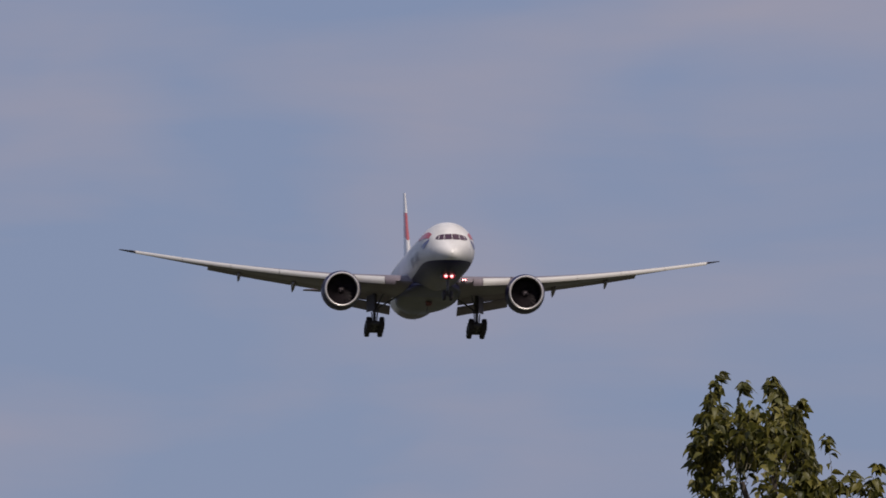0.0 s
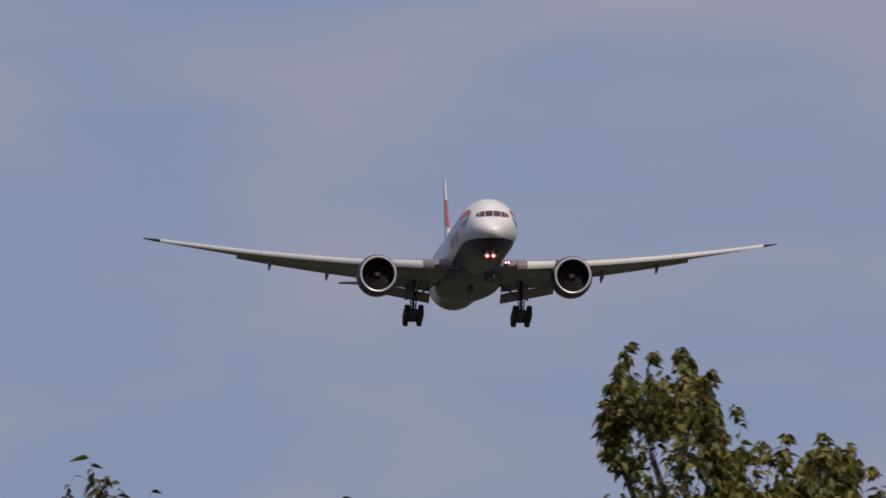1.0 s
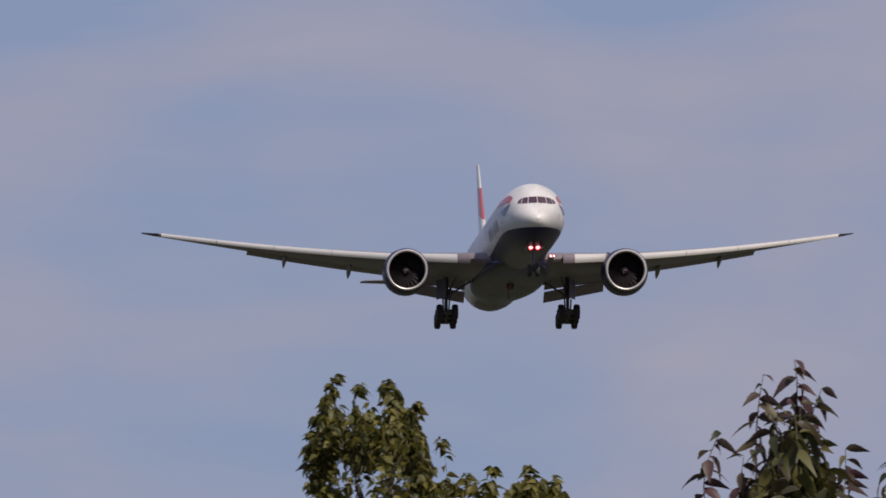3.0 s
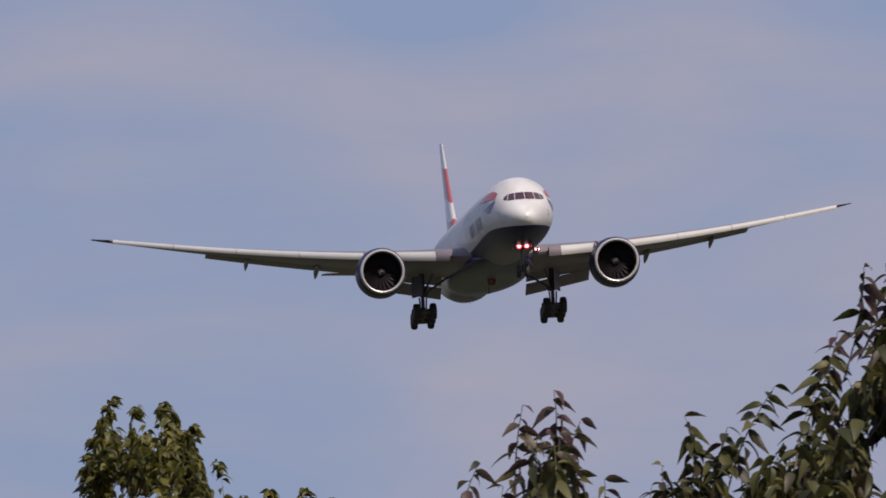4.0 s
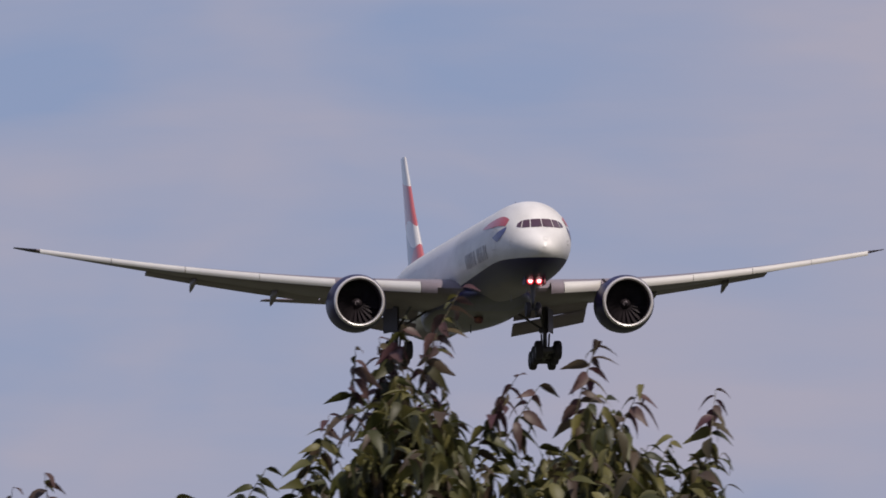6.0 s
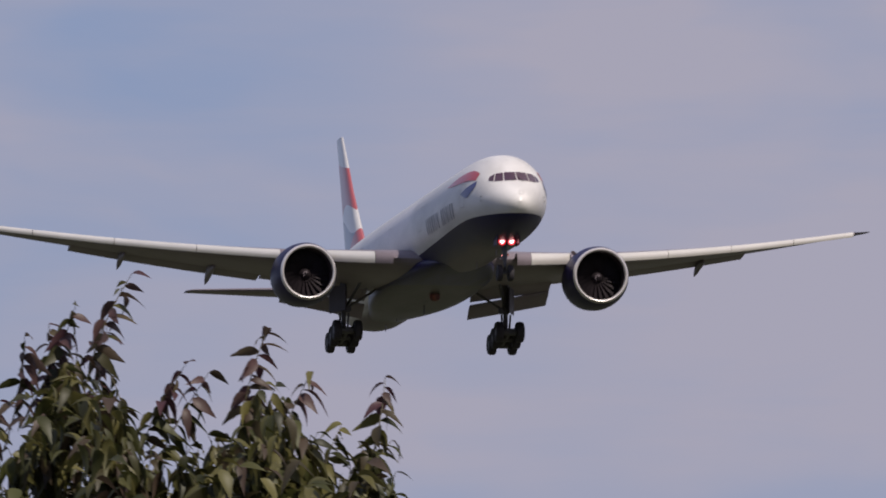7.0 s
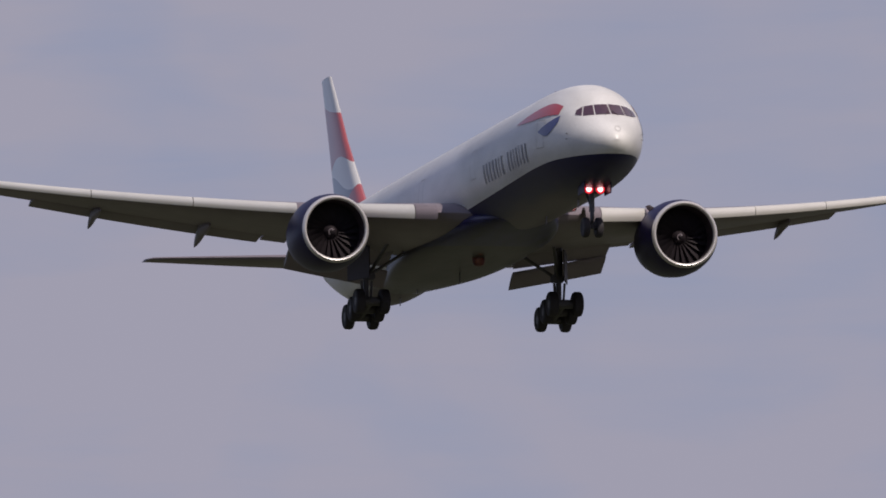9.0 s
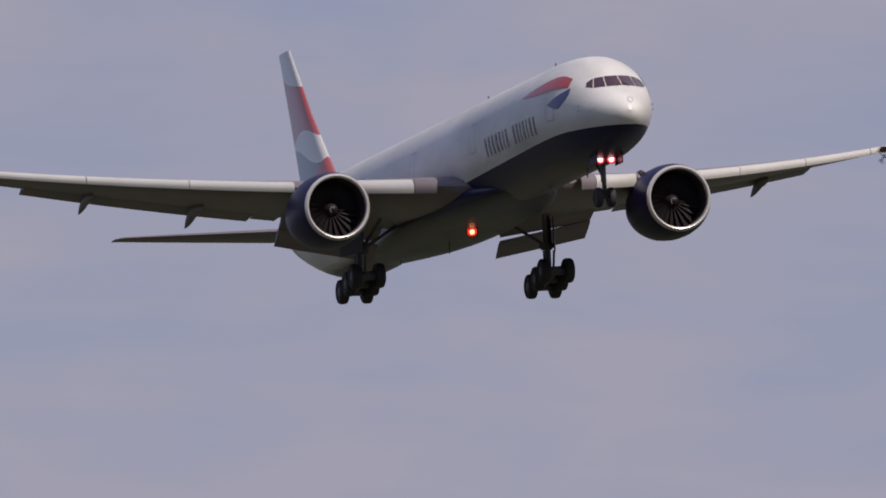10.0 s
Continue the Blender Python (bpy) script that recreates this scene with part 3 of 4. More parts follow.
# fin red and blue with the haze of distance mixed into the paint
HAZED_RED, HAZED_BLUE = (0.42, 0.085, 0.09), (0.15, 0.155, 0.21)
tint_zones(fin_paint, [(band(9.0, 0.25, -0.28, 0.4, False), HAZED_RED), (band(6.0, 0.55, -0.05, 1.1, False), WHITE),
                       (band(5.0, 0.4, -0.1, 2.6, False), HAZED_BLUE), (band(3.0, 0.3, 0.1, 2.2, False), WHITE), (band(1.7, 0.2, 0.6, 0.2, False), HAZED_RED)])
fin_ob = fin()


# ---- landing gear ----
def wheel_mesh(r, w, name):
    bm = bmesh.new()
    n = 28
    prof = [(0.42 * r, -0.40 * w), (0.62 * r, -0.46 * w), (0.80 * r, -0.5 * w), (0.93 * r, -0.42 * w), (r, -0.22 * w), (r, 0.22 * w), (0.93 * r, 0.42 * w), (0.80 * r, 0.5 * w), (0.62 * r, 0.46 * w), (0.42 * r, 0.40 * w)]
    loft(bm, [[(a * math.cos(2 * math.pi * i / n), b, a * math.sin(2 * math.pi * i / n)) for i in range(n)] for a, b in prof], (True, True))
    return bm


def main_gear(side):
    y, s = side * 5.49, 37.1
    zt = -5.88
    bm = bmesh.new()
    tube(bm, (-s, y, -1.9), (-s, y, -3.9), 0.24)
    tube(bm, (-s, y, -3.7), (-s, y, zt), 0.16)
    tube(bm, (-s, side * 3.3, -2.7), (-s, y, -4.1), 0.09)
    tube(bm, (-s + 2.6, y - side * 0.9, -2.2), (-s, y, -4.2), 0.1)
    tube(bm, (-s - 0.35, y, -4.1), (-s - 0.6, y, -4.9), 0.07)
    tube(bm, (-s - 0.6, y, -4.9), (-s - 0.1, y, zt + 0.1), 0.07)
    g = part("main_gear", bm, gear_metal, airliner, "six-wheel main landing gear, lowered")
    tilt = radians(-11)
    base = Matrix.Translation((-s, y, zt)) @ Matrix.Rotation(tilt, 4, "Y")
    bm = bmesh.new()
    tube(bm, (-1.7, 0, 0), (1.7, 0, 0), 0.17)
    beam = part("truck_beam", bm, gear_metal, g, "steel truck beam")
    beam.matrix_basis = base
    for dx in (-1.45, 0, 1.45):
        bm = bmesh.new()
        ring = [(math.cos(2 * math.pi * i / 12), math.sin(2 * math.pi * i / 12)) for i in range(12)]
        loft(bm, [[(dx + r * c, yy, r * sn) for c, sn in ring] for yy, r in ((-0.75, 0.1), (-0.45, 0.1), (-0.45, 0.26), (0.45, 0.26), (0.45, 0.1), (0.75, 0.1))])
        axle = part("axle", bm, gear_metal, g, "steel axle with brake drums")
        axle.matrix_basis = base
    first = None
    for dx in (-1.45, 0, 1.45):
        for dy in (-0.70, 0.70):
            m = base @ Matrix.Translation((dx, dy, 0))
            if first is None:
                first = part("wheel", wheel_mesh(0.70, 0.54, "wheel"), rubber, g, "black rubber tyre")
                first.matrix_basis = m
                bm = bmesh.new()
                loft(bm, [[(r * math.cos(2 * math.pi * i / 20), sg, r * math.sin(2 * math.pi * i / 20)) for i in range(20)] for sg, r in ((-0.235, 0.12), (-0.215, 0.25), (0.215, 0.25), (0.235, 0.12))])
                hub = part("wheel_hub", bm, hub_metal, g, "metal wheel hub")
                hub.matrix_basis = m
            else:
                tagged(share(first, "wheel", g, m), "black rubber tyre")
                tagged(share(hub, "wheel_hub", g, m), "metal wheel hub")
    # doors
    bm = bmesh.new()
    box(bm, (0, 0, 0), (2.5, 0.07, 1.75), 0.03)
    door = part("gear_door", bm, duct_grey, g, "grey leg door")
    door.matrix_basis = Matrix.Translation((-s, y + side * 0.4, -3.35)) @ Matrix.Rotation(radians(side * -17), 4, "Z")
    bm = bmesh.new()
    box(bm, (-s + 0.1, y - side * 0.1, -4.05), (0.5, 0.75, 0.42), 0.08)
    tube(bm, (-s + 0.2, y - 0.3, -4.3), (-s + 0.1, y - 0.22, zt + 0.25), 0.07)
    tube(bm, (-s + 0.2, y + 0.3, -4.3), (-s + 0.1, y + 0.22, zt + 0.25), 0.07)
    part("leg_collar", bm, gear_metal, g, "dark steel collar with twin actuators")
    return g


for side in (1, -1):
    main_gear(side)


def nose_gear():
    s = 5.95
    bm = bmesh.new()
    tube(bm, (-s, 0, -2.6), (-s, 0, -4.1), 0.15)
    tube(bm, (-s, 0, -4.0), (-s, 0, -4.95), 0.10)
    tube(bm, (-s - 1.5, 0, -2.8), (-s - 0.05, 0, -3.9), 0.07)
    tube(bm, (-s + 0.25, 0, -3.9), (-s + 0.35, 0, -4.4), 0.05)
    tube(bm, (-s + 0.35, 0, -4.4), (-s, 0, -4.85), 0.05)
    tube(bm, (-s, -0.45, -4.95), (-s, 0.45, -4.95), 0.08)
    tube(bm, (-s + 0.15, -0.32, -3.1), (-s + 0.15, 0.32, -3.1), 0.06)
    g = part("nose_gear", bm, gear_metal, airliner, "two-wheel nose landing gear, lowered")
    for y in (-0.36, 0.36):
        w = part("wheel", wheel_mesh(0.54, 0.36, "wheel"), rubber, g, "black rubber tyre")
        w.matrix_basis = Matrix.Translation((-s, y, -4.95))
        bm = bmesh.new()
        box(bm, (-s + 0.7, 0.72 * (1 if y > 0 else -1), -2.95), (1.5, 0.05, 0.6), 0.02)
        part("gear_door", bm, navy_paint, g, "navy nose gear door")
    # twin landing lamps on the leg, clear bulbs, red halo built as glowing rings
    for y in (-0.23, 0.39):
        bm = bmesh.new()
        lathe_x(bm, [(-s + a, r) for a, r in ((0.16, 0.06), (0.2, 0.19), (0.34, 0.265))], y, -2.93, 20, (True, False))
        lamp = part("landing_light", bm, gear_metal, g, "lit landing light")
        bm = bmesh.new()
        lathe_x(bm, [(-s + a, r) for a, r in ((0.33, 0.25), (0.37, 0.23), (0.36, 0.155))], y, -2.93, 20)
        part("halo_ring", bm, lamp_red, lamp, "glowing red ring that stands for the lamp halo")
        bm = bmesh.new()
        lathe_x(bm, [(-s + a, r) for a, r in ((0.35, 0.16), (0.40, 0.12), (0.42, 0.02))], y, -2.93, 20, (False, True))
        part("lens", bm, lamp_core, lamp, "bright pinkish lens")
    return g


nose_gear()


def root_light():
    """Twin lamps deep in hoods at the left wing root, aimed a little down and inwards."""
    for dy in (-0.14, 0.14):
        bm = bmesh.new()
        a, b = Vector((-23.7, 3.12 + dy, -1.76)), Vector((-25.1, 3.12 + dy, -1.65))
        q = (b - a).to_track_quat("Z", "Y").to_matrix()
        ring = [q @ Vector((math.cos(2 * math.pi * i / 16), math.sin(2 * math.pi * i / 16), 0)) for i in range(16)]
        loft(bm, [[b + v * 0.13 for v in ring], [a + v * 0.13 for v in ring], [a + v * 0.115 for v in ring], [b + v * 0.115 for v in ring]], (True, True))
        hood = part("landing_light", bm, gear_metal, airliner, "lit wing root landing light in a hood")
        bm = bmesh.new()
        c = a.lerp(b, 0.9)
        loft(bm, [[c + v * 0.11 for v in ring], [c + (a - b) * 0.03 + v * 0.02 for v in ring]], (True, True))
        part("lens", bm, root_glow, hood, "bright pinkish lens")


root_glow = glow("root_lamp_glow", (1.0, 0.34, 0.34), 9.0)
root_light()


shutter_paint = material("shutter_grey", (0.085, 0.07, 0.075), 0.5, 0, 0.3, 9.0)


def beacon():
    """The belly beacon: a lamp dome with a bright bulb, inside an added turning hood that is open to one side."""
    s, z = BEACON_S, BEACON_Z

    def turned(bm, profile, n=24):
        loft(bm, [[(-s + r * math.cos(a), r * math.sin(a), z + h) for a in [2 * math.pi * i / n for i in range(n)]] for h, r in profile], (True, True))

    bm = bmesh.new()
    turned(bm, ((0.15, 0.36), (0.0, 0.36), (-0.03, 0.32), (-0.03, 0.26)))
    base = part("beacon", bm, shutter_paint, airliner, "red anti-collision beacon under the belly")
    bm = bmesh.new()
    turned(bm, ((-0.03, 0.26), (-0.25, 0.26), (-0.36, 0.2), (-0.42, 0.06)))
    part("dome", bm, beacon_red, base, "glowing red dome")
    bm = bmesh.new()
    bmesh.ops.create_uvsphere(bm, u_segments=16, v_segments=10, radius=0.16, matrix=Matrix.Translation((-s + 0.15, -0.04, z - 0.2)))
    part("bulb", bm, beacon_core, base, "bright orange bulb")
    # hood added to block the always-lit dome until its one flash
    bm = bmesh.new()
    loft(bm, [[(r * math.cos(a), r * math.sin(a), h) for a in [radians(-105 + 210 * i / 24) for i in range(25)]]
              for h, r in ((-0.015, 0.345), (-0.28, 0.33), (-0.42, 0.25), (-0.48, 0.09), (-0.485, 0.0))], (False, False), False)
    bmesh.ops.solidify(bm, geom=bm.faces[:], thickness=0.012)
    hood = part("beacon_hood", bm, shutter_paint, base, "added turning shutter that masks the beacon")
    hood.location = (-s, 0, z)
    return hood


BEACON_S, BEACON_Z = 33.0, -3.40
beacon_hood = beacon()


# ---- ground ----
grass = material("grass_field", (0.052, 0.056, 0.028), 0.9, 0, 0.35, 0.4, 0.3, fine=6.0)


def ground():
    bm = bmesh.new()
    rings = []
    for r in (0.01, 5, 15, 40, 100, 250, 600, 1500, 4500):
        rings.append([(r * math.cos(2 * math.pi * i / 64), r * math.sin(2 * math.pi * i / 64), 0.0) for i in range(64)])
    loft(bm, rings, (True, False))
    return tagged(part("ground", bm, grass), "open green grass field under the approach", "ground", kind="structure")


ground()


# ---- trees ----
def leaf_material(name, colors, shine=0.5, through_light=0.45):
    """Leaf blades whose colour varies from leaf to leaf, paler along the veins, with some light passing through."""
    m = bpy.data.materials.new(name)
    m.use_nodes = True
    nt = m.node_tree
    b = nt.nodes["Principled BSDF"]
    b.inputs["Roughness"].default_value = shine
    info, geo = nt.nodes.new("ShaderNodeObjectInfo"), nt.nodes.new("ShaderNodeNewGeometry")
    mix = math_node(nt, "FRACT", math_node(nt, "ADD", info.outputs["Random"], geo.outputs["Random Per Island"]))
    ramp = nt.nodes.new("ShaderNodeValToRGB")
    ramp.color_ramp.elements[0].color = (*colors[0], 1)
    ramp.color_ramp.elements[1].color = (*colors[-1], 1)
    for i, c in enumerate(colors[1:-1]):
        ramp.color_ramp.elements.new((i + 1) / (len(colors) - 1)).color = (*c, 1)
    nt.links.new(mix, ramp.inputs["Fac"])
    tc, nz = nt.nodes.new("ShaderNodeTexCoord"), nt.nodes.new("ShaderNodeTexNoise")
    nz.inputs["Scale"].default_value, nz.inputs["Detail"].default_value = 5.0, 4
    nt.links.new(tc.outputs["Object"], nz.inputs["Vector"])
    mr = nt.nodes.new("ShaderNodeMapRange")
    mr.inputs["To Min"].default_value, mr.inputs["To Max"].default_value = 0.7, 1.3
    nt.links.new(nz.outputs["Fac"], mr.inputs["Value"])
    mul = nt.nodes.new("ShaderNodeMix")
    mul.data_type, mul.blend_type = "RGBA", "MULTIPLY"
    mul.inputs["Factor"].default_value = 1.0
    nt.links.new(ramp.outputs["Color"], mul.inputs["A"])
    nt.links.new(mr.outputs["Result"], mul.inputs["B"])
    nt.links.new(mul.outputs["Result"], b.inputs["Base Color"])
    tl, ms = nt.nodes.new("ShaderNodeBsdfTranslucent"), nt.nodes.new("ShaderNodeMixShader")
    ms.inputs[0].default_value = through_light
    nt.links.new(mul.outputs["Result"], tl.inputs["Color"])
    nt.links.new(b.outputs[0], ms.inputs[1])
    nt.links.new(tl.outputs[0], ms.inputs[2])
    nt.links.new(ms.outputs[0], nt.nodes["Material Output"].inputs["Surface"])
    return m


bark = material("twig_bark", (0.06, 0.045, 0.036), 0.8, 0, 0.3, 30.0, 0.4, fine=60.0)
green_twig = material("green_twig", (0.10, 0.085, 0.05), 0.6, 0, 0.25, 30.0, 0.2, fine=60.0)
maple_leaf = leaf_material("maple_leaf", [(0.033, 0.035, 0.007), (0.095, 0.094, 0.017), (0.22, 0.19, 0.04), (0.06, 0.062, 0.012)])
cherry_leaf = leaf_material("cherry_leaf", [(0.020, 0.022, 0.006), (0.055, 0.058, 0.014), (0.14, 0.125, 0.04), (0.038, 0.04, 0.010), (0.066, 0.042, 0.03)], 0.52, 0.32)
purple_leaf = leaf_material("purple_leaf", [(0.085, 0.036, 0.045), (0.105, 0.058, 0.055), (0.07, 0.045, 0.038), (0.13, 0.105, 0.055)], 0.5, 0.4)


def long_leaf(bend, width, curl):
    """A pointed oval blade along +x, one long, with a toothed margin, folded at the midrib and hanging by bend."""
    verts, faces = [], []
    rows = (0.05, 0.52, 0.86, 0.92, 1.0, 0.84, 0.72, 0.44, 0.28, 0.03)
    for i, w in enumerate(rows):
        t = i / (len(rows) - 1)
        z = -bend * t * t
        half = width * w / 2
        tip = curl * t * t
        verts += [(t, -half + tip, z + half * 0.42), (t, tip, z), (t, half + tip, z + half * 0.34)]
    for i in range(len(rows) - 1):
        a = 3 * i
        faces += [(a, a + 3, a + 4, a + 1), (a + 1, a + 4, a + 5, a + 2)]
    return verts, faces


LONG = [long_leaf(0.5, 0.44, 0.08), long_leaf(0.75, 0.42, -0.1), long_leaf(0.35, 0.48, 0.04), long_leaf(0.9, 0.40, 0.14), long_leaf(0.6, 0.46, -0.05)]
HANGING = [long_leaf(0.6, 0.62, 0.12), long_leaf(0.9, 0.56, -0.12), long_leaf(0.4, 0.68, 0.05), long_leaf(0.75, 0.54, -0.06)]


def blade_mesh(name, shape, mat):
    me = bpy.data.meshes.new(name)
    me.from_pydata(shape[0], [], shape[1])
    me.materials.append(mat)
    me.shade_smooth()
    return me


def foliage(name, shapes, placed, mat, parent, label):
    """Many blades joined in one mesh."""
    verts, faces = [], []
    for m, k in placed:
        base = len(verts)
        vs, fs = shapes[k % len(shapes)]
        verts += [m @ Vector(v) for v in vs]
        faces += [tuple(base + i for i in f) for f in fs]
    me = bpy.data.meshes.new(name)
    me.from_pydata([tuple(v) for v in verts], [], faces)
    me.materials.append(mat)
    me.shade_smooth()
    ob = new(name, me)
    ob.parent = parent
    return tagged(ob, label, kind="stuff")


def limb(bm, pts, r0, r1, n=6):
    """A bent, tapering stem through pts."""
    rings = []
    for i, p in enumerate(pts):
        d = (pts[min(i + 1, len(pts) - 1)] - pts[max(i - 1, 0)]).normalized()
        q = d.to_track_quat("Z", "Y").to_matrix()
        r = r0 + (r1 - r0) * i / (len(pts) - 1)
        rings.append([p + q @ Vector((r * math.cos(2 * math.pi * k / n), r * math.sin(2 * math.pi * k / n), 0)) for k in range(n)])
    loft(bm, rings)


def bow(a, b, sag, rng, n=6):
    side = Vector((rng.uniform(-1, 1), rng.uniform(-1, 1), 0.3)) * sag
    return [a.lerp(b, i / n) + side * math.sin(math.pi * i / n) for i in range(n + 1)]


def leaf_pose(p, yaw, pitch, roll, size):
    return Matrix.Translation(p) @ Euler((roll, pitch, yaw)).to_matrix().to_4x4() @ Matrix.Diagonal((size, size, size, 1))


def tree(name, label, category, x, y, turn, tips, top, fill, shapes, mats, size, gap, seed, depth=0.35, low=0.0, crown=1.0, trunk=0.06, lead=0.45, bulk=700, tip_mat=None, droop=(10, 60), breeze=0.0, group="", clump=6.0, cluster=0.0, lean=0.0):
    """A whole tree: trunk to the ground, limbs, a full crown, and young shoots that reach the given tips.
    tips and top: (across, height), across to the right as seen along turn; top is the crown's upper outline."""
    rng = random.Random(seed)
    root = tagged(new(name), label, category, group)
    root.location = (x, y, 0)
    a = radians(turn)
    right, ahead = Vector((math.cos(a), -math.sin(a), 0)), Vector((math.sin(a), math.cos(a), 0))
    lo_u, hi_u = top[0][0], top[-1][0]
    crest = min(v for _, v in top)

    def ceiling_at(u):
        return lin(top, min(max(u, lo_u), hi_u)) - 2.0 * max(lo_u - u, u - hi_u, 0)

    def at(u, v, w):
        return right * u + ahead * w + Vector((0, 0, v))

    heart = at((lo_u + hi_u) / 2, crest - 1.3 * crown, 0)
    bm = bmesh.new()
    limb(bm, bow(Vector((0, 0, -0.05)), heart, 0.08, rng, 8), trunk, trunk * 0.55, 10)
    stem = part("trunk", bm, bark, root, "grey-brown trunk")
    anchors = []
    for k in range(9):
        u = lo_u + (hi_u - lo_u) * (k + 0.5) / 9
        p = at(u, ceiling_at(u) - 0.45 * crown, rng.uniform(-depth, depth))
        bm = bmesh.new()
        limb(bm, bow(heart + Vector((0, 0, -0.3 * crown * rng.random())), p, 0.1, rng), trunk * 0.45, trunk * 0.16, 6)
        part("limb", bm, bark, root, "bare limb")
        anchors.append((u, p))

    blades = []
    twigs = bmesh.new()

    def shoot(tip, w, start, dense, young, reach):
        base = min(anchors, key=lambda q: abs(q[0] - tip[0]) + rng.uniform(0, 0.05))[1]
        end = at(tip[0], tip[1], w)
        base = end.lerp(base, min(1.0, reach / max((base - end).length, 0.01))) - right * (lean if young else 0.0) + Vector((rng.uniform(-1, 1), rng.uniform(-1, 1), 0)) * 0.06 * crown
        path = bow(base, end, 0.05 * crown, rng, 10)
        stick = bmesh.new() if young else twigs
        limb(stick, path, 0.0045 * size / 0.1, 0.0012 * size / 0.1, 4)
        if young:
            part("twig", stick, green_twig, root, "thin green-brown young twig")
        length = sum((path[i + 1] - path[i]).length for i in range(10))
        n = max(4, int(length * (1 - start) / gap * dense))
        yaw = rng.uniform(0, 6.28)
        for i in range(n):
            t = start + (1 - start) * (i + rng.random() * 0.5) / n
            if rng.random() < cluster:
                t = 1 - 0.12 * rng.random()
            j = min(int(t * 10), 9)
            p = path[j].lerp(path[j + 1], t * 10 - j)
            yaw += 2.4 + rng.uniform(-0.4, 0.4)
            s = size * rng.uniform(0.75, 1.15) * (1.0 if t < 0.85 or cluster else 0.72)
            blow = breeze * math.sin(yaw)
            pitch = radians(rng.uniform(*droop) + (0 if young else 28)) * (1.0 if t < 0.9 or cluster else 0.3)
            if i == n - 1:
                p, pitch = path[-1], radians(rng.uniform(-25, 25))
            blades.append((leaf_pose(p, yaw - blow, pitch, rng.uniform(-1.1, 1.1), s), rng.randrange(12), young and t > 0.3 and rng.random() < 0.8, t))

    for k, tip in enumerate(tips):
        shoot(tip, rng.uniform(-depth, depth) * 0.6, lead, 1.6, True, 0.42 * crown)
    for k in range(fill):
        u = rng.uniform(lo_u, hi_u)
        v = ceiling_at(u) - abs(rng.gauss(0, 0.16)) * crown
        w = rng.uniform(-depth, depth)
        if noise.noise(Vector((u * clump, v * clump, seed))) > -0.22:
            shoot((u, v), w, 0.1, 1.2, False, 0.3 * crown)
    tagged(part("twig_tangle", twigs, green_twig, root, "tangle of thin twigs inside the crown"), kind="stuff")

    # single leaves: the uppermost ones; the rest of the crown is joined
    blades.sort(key=lambda q: -q[0].translation.z)
    meshes = {}
    for m, k, young, t in blades[:295]:
        mat = tip_mat if (young and tip_mat) else mats
        key = (k % len(shapes), mat.name)
        if key not in meshes:
            meshes[key] = blade_mesh("leaf", shapes[key[0]], mat)
        ob = new("leaf", meshes[key])
        ob.parent = root
        ob.matrix_basis = m
    rest = [(m, k) for m, k, _, _ in blades[295:]]
    for k in range(bulk):
        deep = rng.uniform(0.12, 1.7)
        edge = 0.04 * crown if deep < 0.8 else -0.06 * crown
        u = rng.uniform(lo_u + edge, hi_u - edge)
        v = ceiling_at(u) - deep * crown
        if deep < 0.8 and noise.noise(Vector((u * clump, v * clump, seed))) < -0.18:
            continue
        rest.append((leaf_pose(at(u, max(v, 0.7), rng.gauss(0, 0.55 * crown)), rng.uniform(0, 6.28), radians(rng.uniform(*droop)), rng.uniform(-0.6, 0.6), size * rng.uniform(0.8, 1.2)), rng.randrange(12)))
    foliage("foliage", shapes, rest, mats, root, "dense green leaves of the crown")
    return root


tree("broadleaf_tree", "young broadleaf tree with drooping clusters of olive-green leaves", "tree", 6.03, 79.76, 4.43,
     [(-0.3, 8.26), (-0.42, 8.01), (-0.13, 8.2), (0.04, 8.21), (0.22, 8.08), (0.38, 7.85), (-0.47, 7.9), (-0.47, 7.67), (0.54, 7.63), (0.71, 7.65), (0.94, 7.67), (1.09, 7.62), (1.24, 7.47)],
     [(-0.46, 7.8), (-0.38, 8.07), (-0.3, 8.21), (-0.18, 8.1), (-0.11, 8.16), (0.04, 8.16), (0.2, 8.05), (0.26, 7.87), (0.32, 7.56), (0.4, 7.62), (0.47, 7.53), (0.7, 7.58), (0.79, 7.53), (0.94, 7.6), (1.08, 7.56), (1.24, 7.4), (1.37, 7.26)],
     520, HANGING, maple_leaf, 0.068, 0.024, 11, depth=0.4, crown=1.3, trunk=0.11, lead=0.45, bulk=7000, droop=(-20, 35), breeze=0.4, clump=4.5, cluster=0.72)
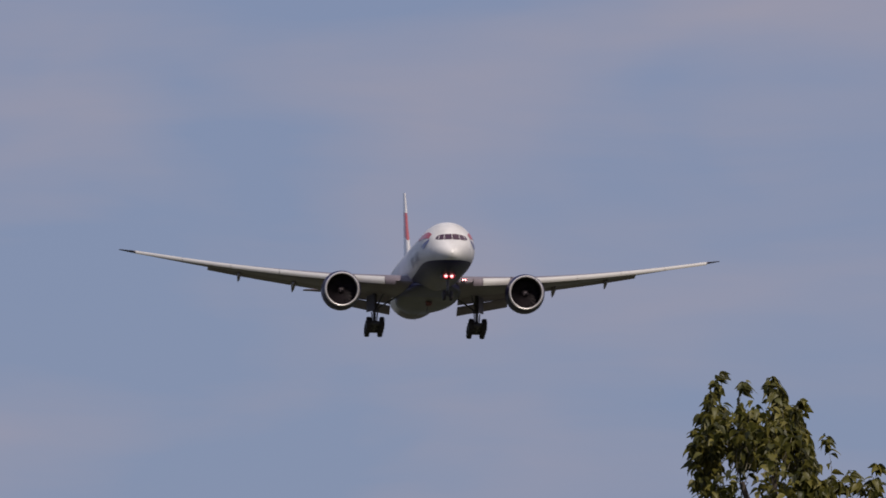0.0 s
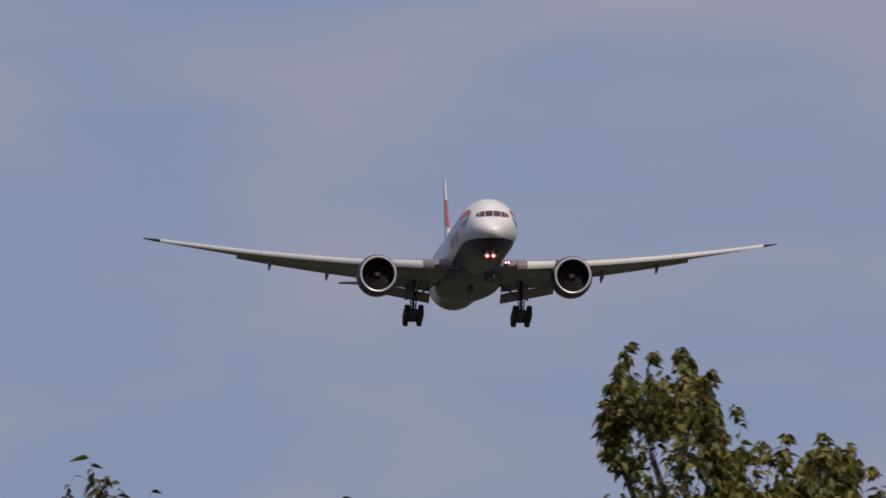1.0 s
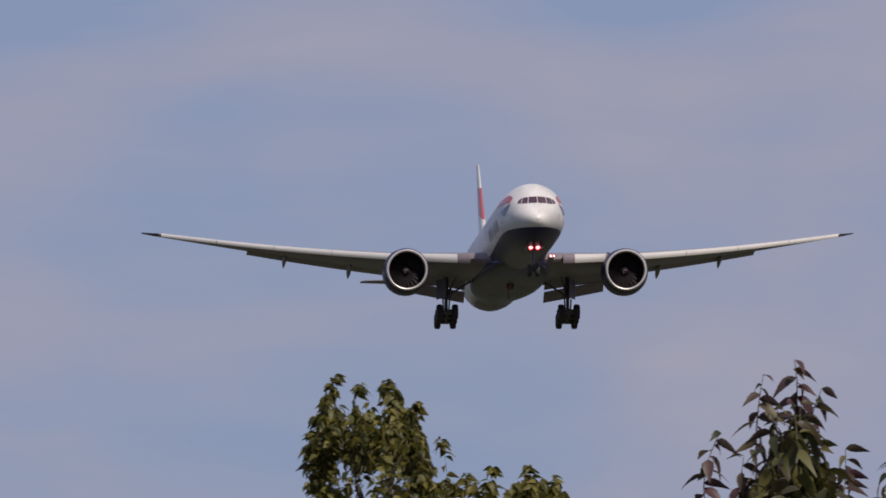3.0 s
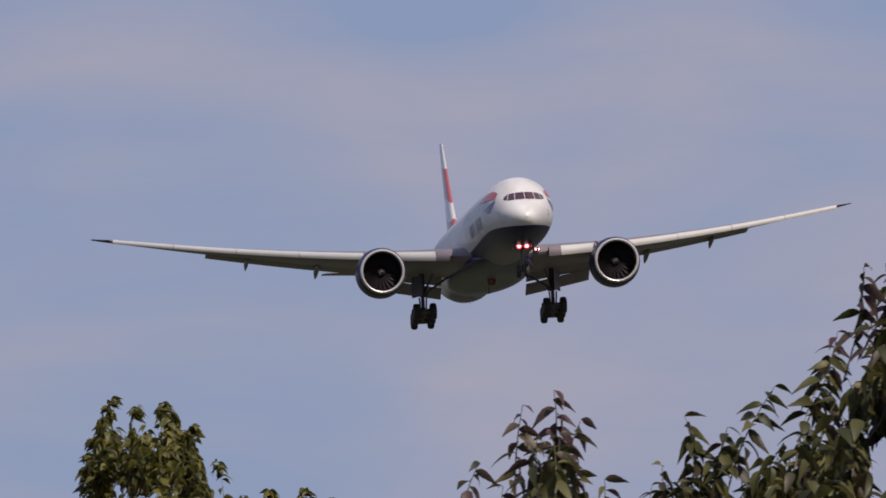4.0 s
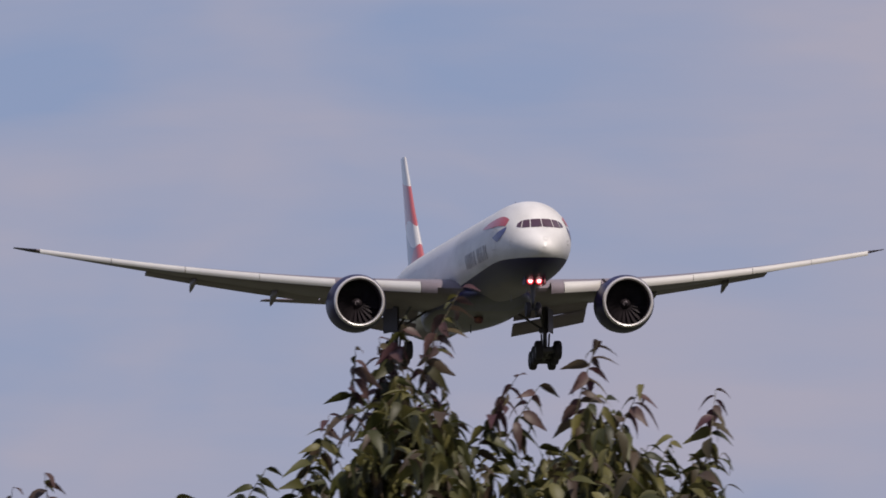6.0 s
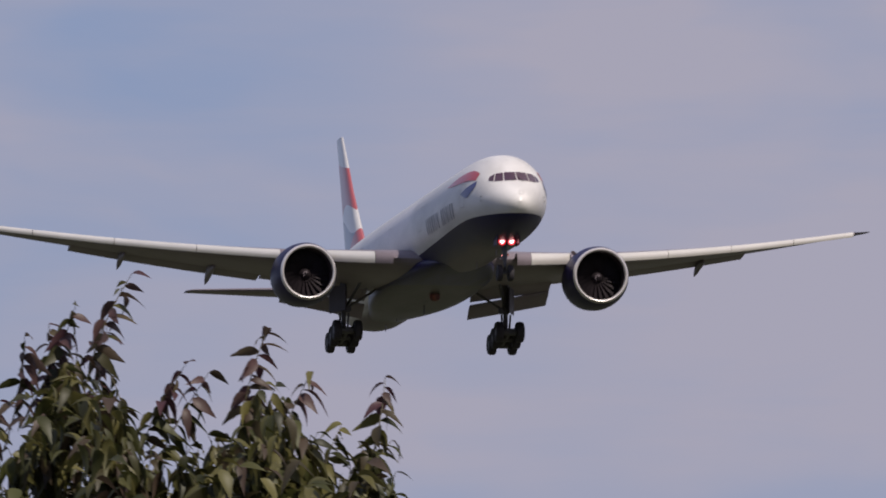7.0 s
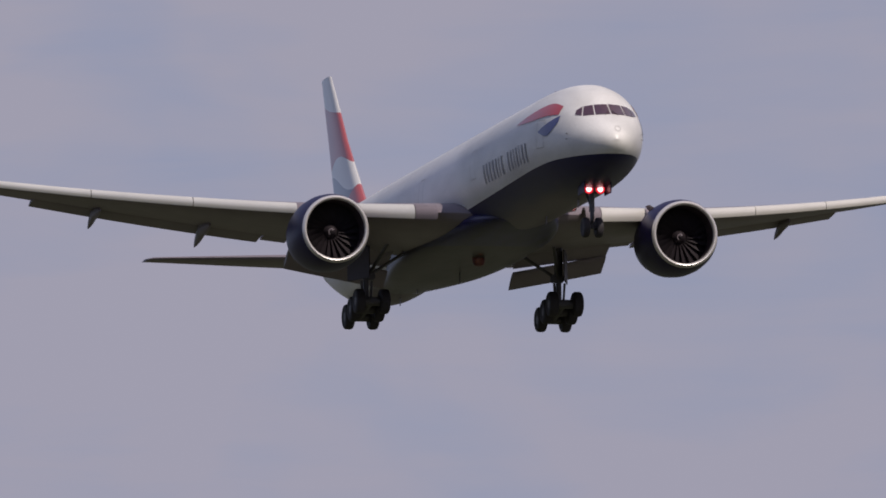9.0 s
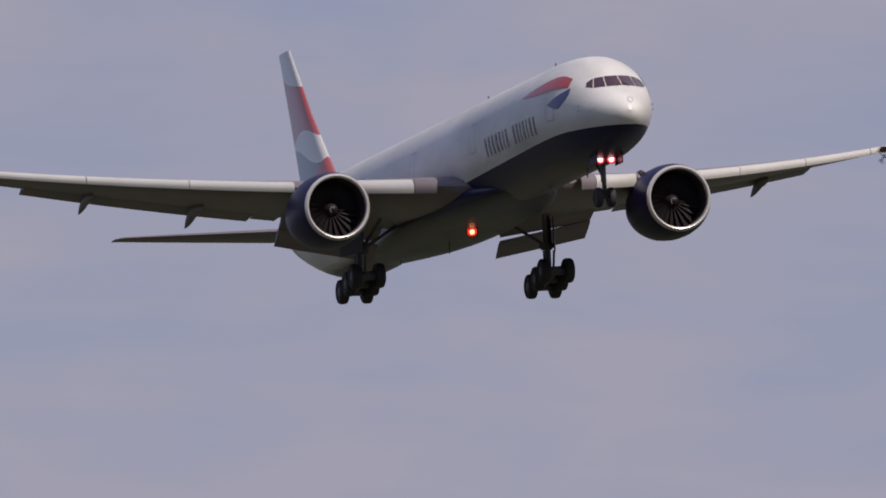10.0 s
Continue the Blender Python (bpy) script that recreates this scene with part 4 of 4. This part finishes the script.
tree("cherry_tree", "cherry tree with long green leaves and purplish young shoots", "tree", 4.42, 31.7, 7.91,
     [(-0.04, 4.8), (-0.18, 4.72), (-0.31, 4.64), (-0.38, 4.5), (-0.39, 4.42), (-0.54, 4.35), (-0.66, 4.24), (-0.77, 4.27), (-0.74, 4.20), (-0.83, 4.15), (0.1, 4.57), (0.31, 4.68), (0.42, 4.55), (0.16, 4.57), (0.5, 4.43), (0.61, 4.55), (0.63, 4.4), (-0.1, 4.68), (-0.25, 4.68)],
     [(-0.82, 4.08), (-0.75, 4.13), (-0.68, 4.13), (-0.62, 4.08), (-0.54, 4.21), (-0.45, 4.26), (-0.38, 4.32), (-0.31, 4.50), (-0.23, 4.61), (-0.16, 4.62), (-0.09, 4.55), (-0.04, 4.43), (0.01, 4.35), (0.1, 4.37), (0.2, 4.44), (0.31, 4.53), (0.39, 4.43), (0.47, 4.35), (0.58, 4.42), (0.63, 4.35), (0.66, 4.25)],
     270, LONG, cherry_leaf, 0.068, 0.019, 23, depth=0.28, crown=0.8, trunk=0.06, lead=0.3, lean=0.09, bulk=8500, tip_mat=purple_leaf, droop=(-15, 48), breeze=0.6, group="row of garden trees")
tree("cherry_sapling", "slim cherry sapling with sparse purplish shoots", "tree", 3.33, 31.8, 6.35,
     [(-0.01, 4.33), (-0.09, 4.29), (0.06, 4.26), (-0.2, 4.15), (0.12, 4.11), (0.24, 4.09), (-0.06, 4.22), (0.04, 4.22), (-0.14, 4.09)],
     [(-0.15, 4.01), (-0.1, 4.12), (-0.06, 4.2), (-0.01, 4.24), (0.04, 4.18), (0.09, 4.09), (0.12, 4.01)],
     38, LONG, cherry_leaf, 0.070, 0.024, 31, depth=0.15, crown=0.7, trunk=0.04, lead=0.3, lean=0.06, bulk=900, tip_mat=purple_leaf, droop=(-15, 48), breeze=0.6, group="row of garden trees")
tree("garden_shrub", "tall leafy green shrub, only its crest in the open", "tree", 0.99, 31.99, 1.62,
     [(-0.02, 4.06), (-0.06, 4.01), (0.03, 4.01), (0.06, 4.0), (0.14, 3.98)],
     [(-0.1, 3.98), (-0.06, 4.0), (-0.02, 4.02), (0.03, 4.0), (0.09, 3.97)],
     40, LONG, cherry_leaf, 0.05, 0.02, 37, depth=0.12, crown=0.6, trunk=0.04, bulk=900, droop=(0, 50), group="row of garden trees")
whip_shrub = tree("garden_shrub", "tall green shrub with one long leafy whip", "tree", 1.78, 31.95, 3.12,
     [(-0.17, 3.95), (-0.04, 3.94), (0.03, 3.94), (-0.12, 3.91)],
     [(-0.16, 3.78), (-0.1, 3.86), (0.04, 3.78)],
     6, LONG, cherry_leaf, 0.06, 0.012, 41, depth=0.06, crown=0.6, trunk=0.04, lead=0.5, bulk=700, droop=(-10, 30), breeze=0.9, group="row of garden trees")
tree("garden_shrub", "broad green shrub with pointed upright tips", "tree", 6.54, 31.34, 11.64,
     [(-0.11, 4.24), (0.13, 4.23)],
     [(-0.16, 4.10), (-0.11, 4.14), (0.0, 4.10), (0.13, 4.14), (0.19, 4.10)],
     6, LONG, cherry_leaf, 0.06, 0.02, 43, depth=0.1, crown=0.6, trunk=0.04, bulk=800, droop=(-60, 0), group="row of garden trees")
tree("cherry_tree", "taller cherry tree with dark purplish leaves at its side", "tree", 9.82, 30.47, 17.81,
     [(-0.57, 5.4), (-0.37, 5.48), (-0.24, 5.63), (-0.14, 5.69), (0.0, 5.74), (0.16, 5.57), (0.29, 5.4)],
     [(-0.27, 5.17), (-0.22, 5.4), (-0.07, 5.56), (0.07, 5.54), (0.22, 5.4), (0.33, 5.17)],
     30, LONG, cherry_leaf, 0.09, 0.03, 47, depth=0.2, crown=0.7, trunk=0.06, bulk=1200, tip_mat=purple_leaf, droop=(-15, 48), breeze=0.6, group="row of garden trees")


def leafy_whip():
    """A long young shoot on the shrub's crest, its leaves all blown to one side, that the breeze bends over and lets up."""
    stem = [Vector((0.11 * (i / 10) ** 2.0, 0, 0.39 * (i / 10))) for i in range(11)]
    bm = bmesh.new()
    limb(bm, stem, 0.004, 0.0015, 5)
    whip = part("whip", bm, green_twig, whip_shrub, "long green-brown whip")
    rng = random.Random(53)
    meshes = [blade_mesh("leaf", shape, cherry_leaf) for shape in LONG]
    for i in range(13):
        p = stem[min(3 + i * 7 // 12, 10)] + Vector((0, 0, 0.012 * (i % 2)))
        ob = new("leaf", meshes[i % 5])
        ob.parent = whip
        ob.matrix_basis = leaf_pose(p, rng.uniform(-0.5, 0.5) + (math.pi if i % 5 == 4 else 0), radians(rng.uniform(-15, 20)), rng.uniform(-0.5, 0.5), rng.uniform(0.05, 0.06))
    return whip


whip = leafy_whip()


# ---- what moves ----
def motions():
    walk(airliner, FLIGHT)
    # the breeze lets the whip up and bends it over again
    foot = Matrix.Translation((-0.11, 0, 3.69)) @ Matrix.Rotation(radians(-3.12), 4, "Z")
    walk(whip, [(t, foot @ Matrix.Rotation(radians(a), 4, "Y")) for t, a in
                ((0.0, 62), (0.6, 66), (1.0, 48), (1.4, 14), (1.8, 0), (2.2, 4), (2.7, 34), (3.2, 66), (4.0, 60), (6.0, 68), (8.0, 60), (10.0, 64))])
    # the shutter turns its open side to the watcher once, at the end
    walk(beacon_hood, [(t, Matrix.Translation((-BEACON_S, 0, BEACON_Z)) @ Matrix.Rotation(radians(a), 4, "Z")) for t, a in
                       ((0.0, 0), (9.8, 0), (9.9, 0), (9.93, 60), (9.97, 125), (10.0, 168))])


motions()
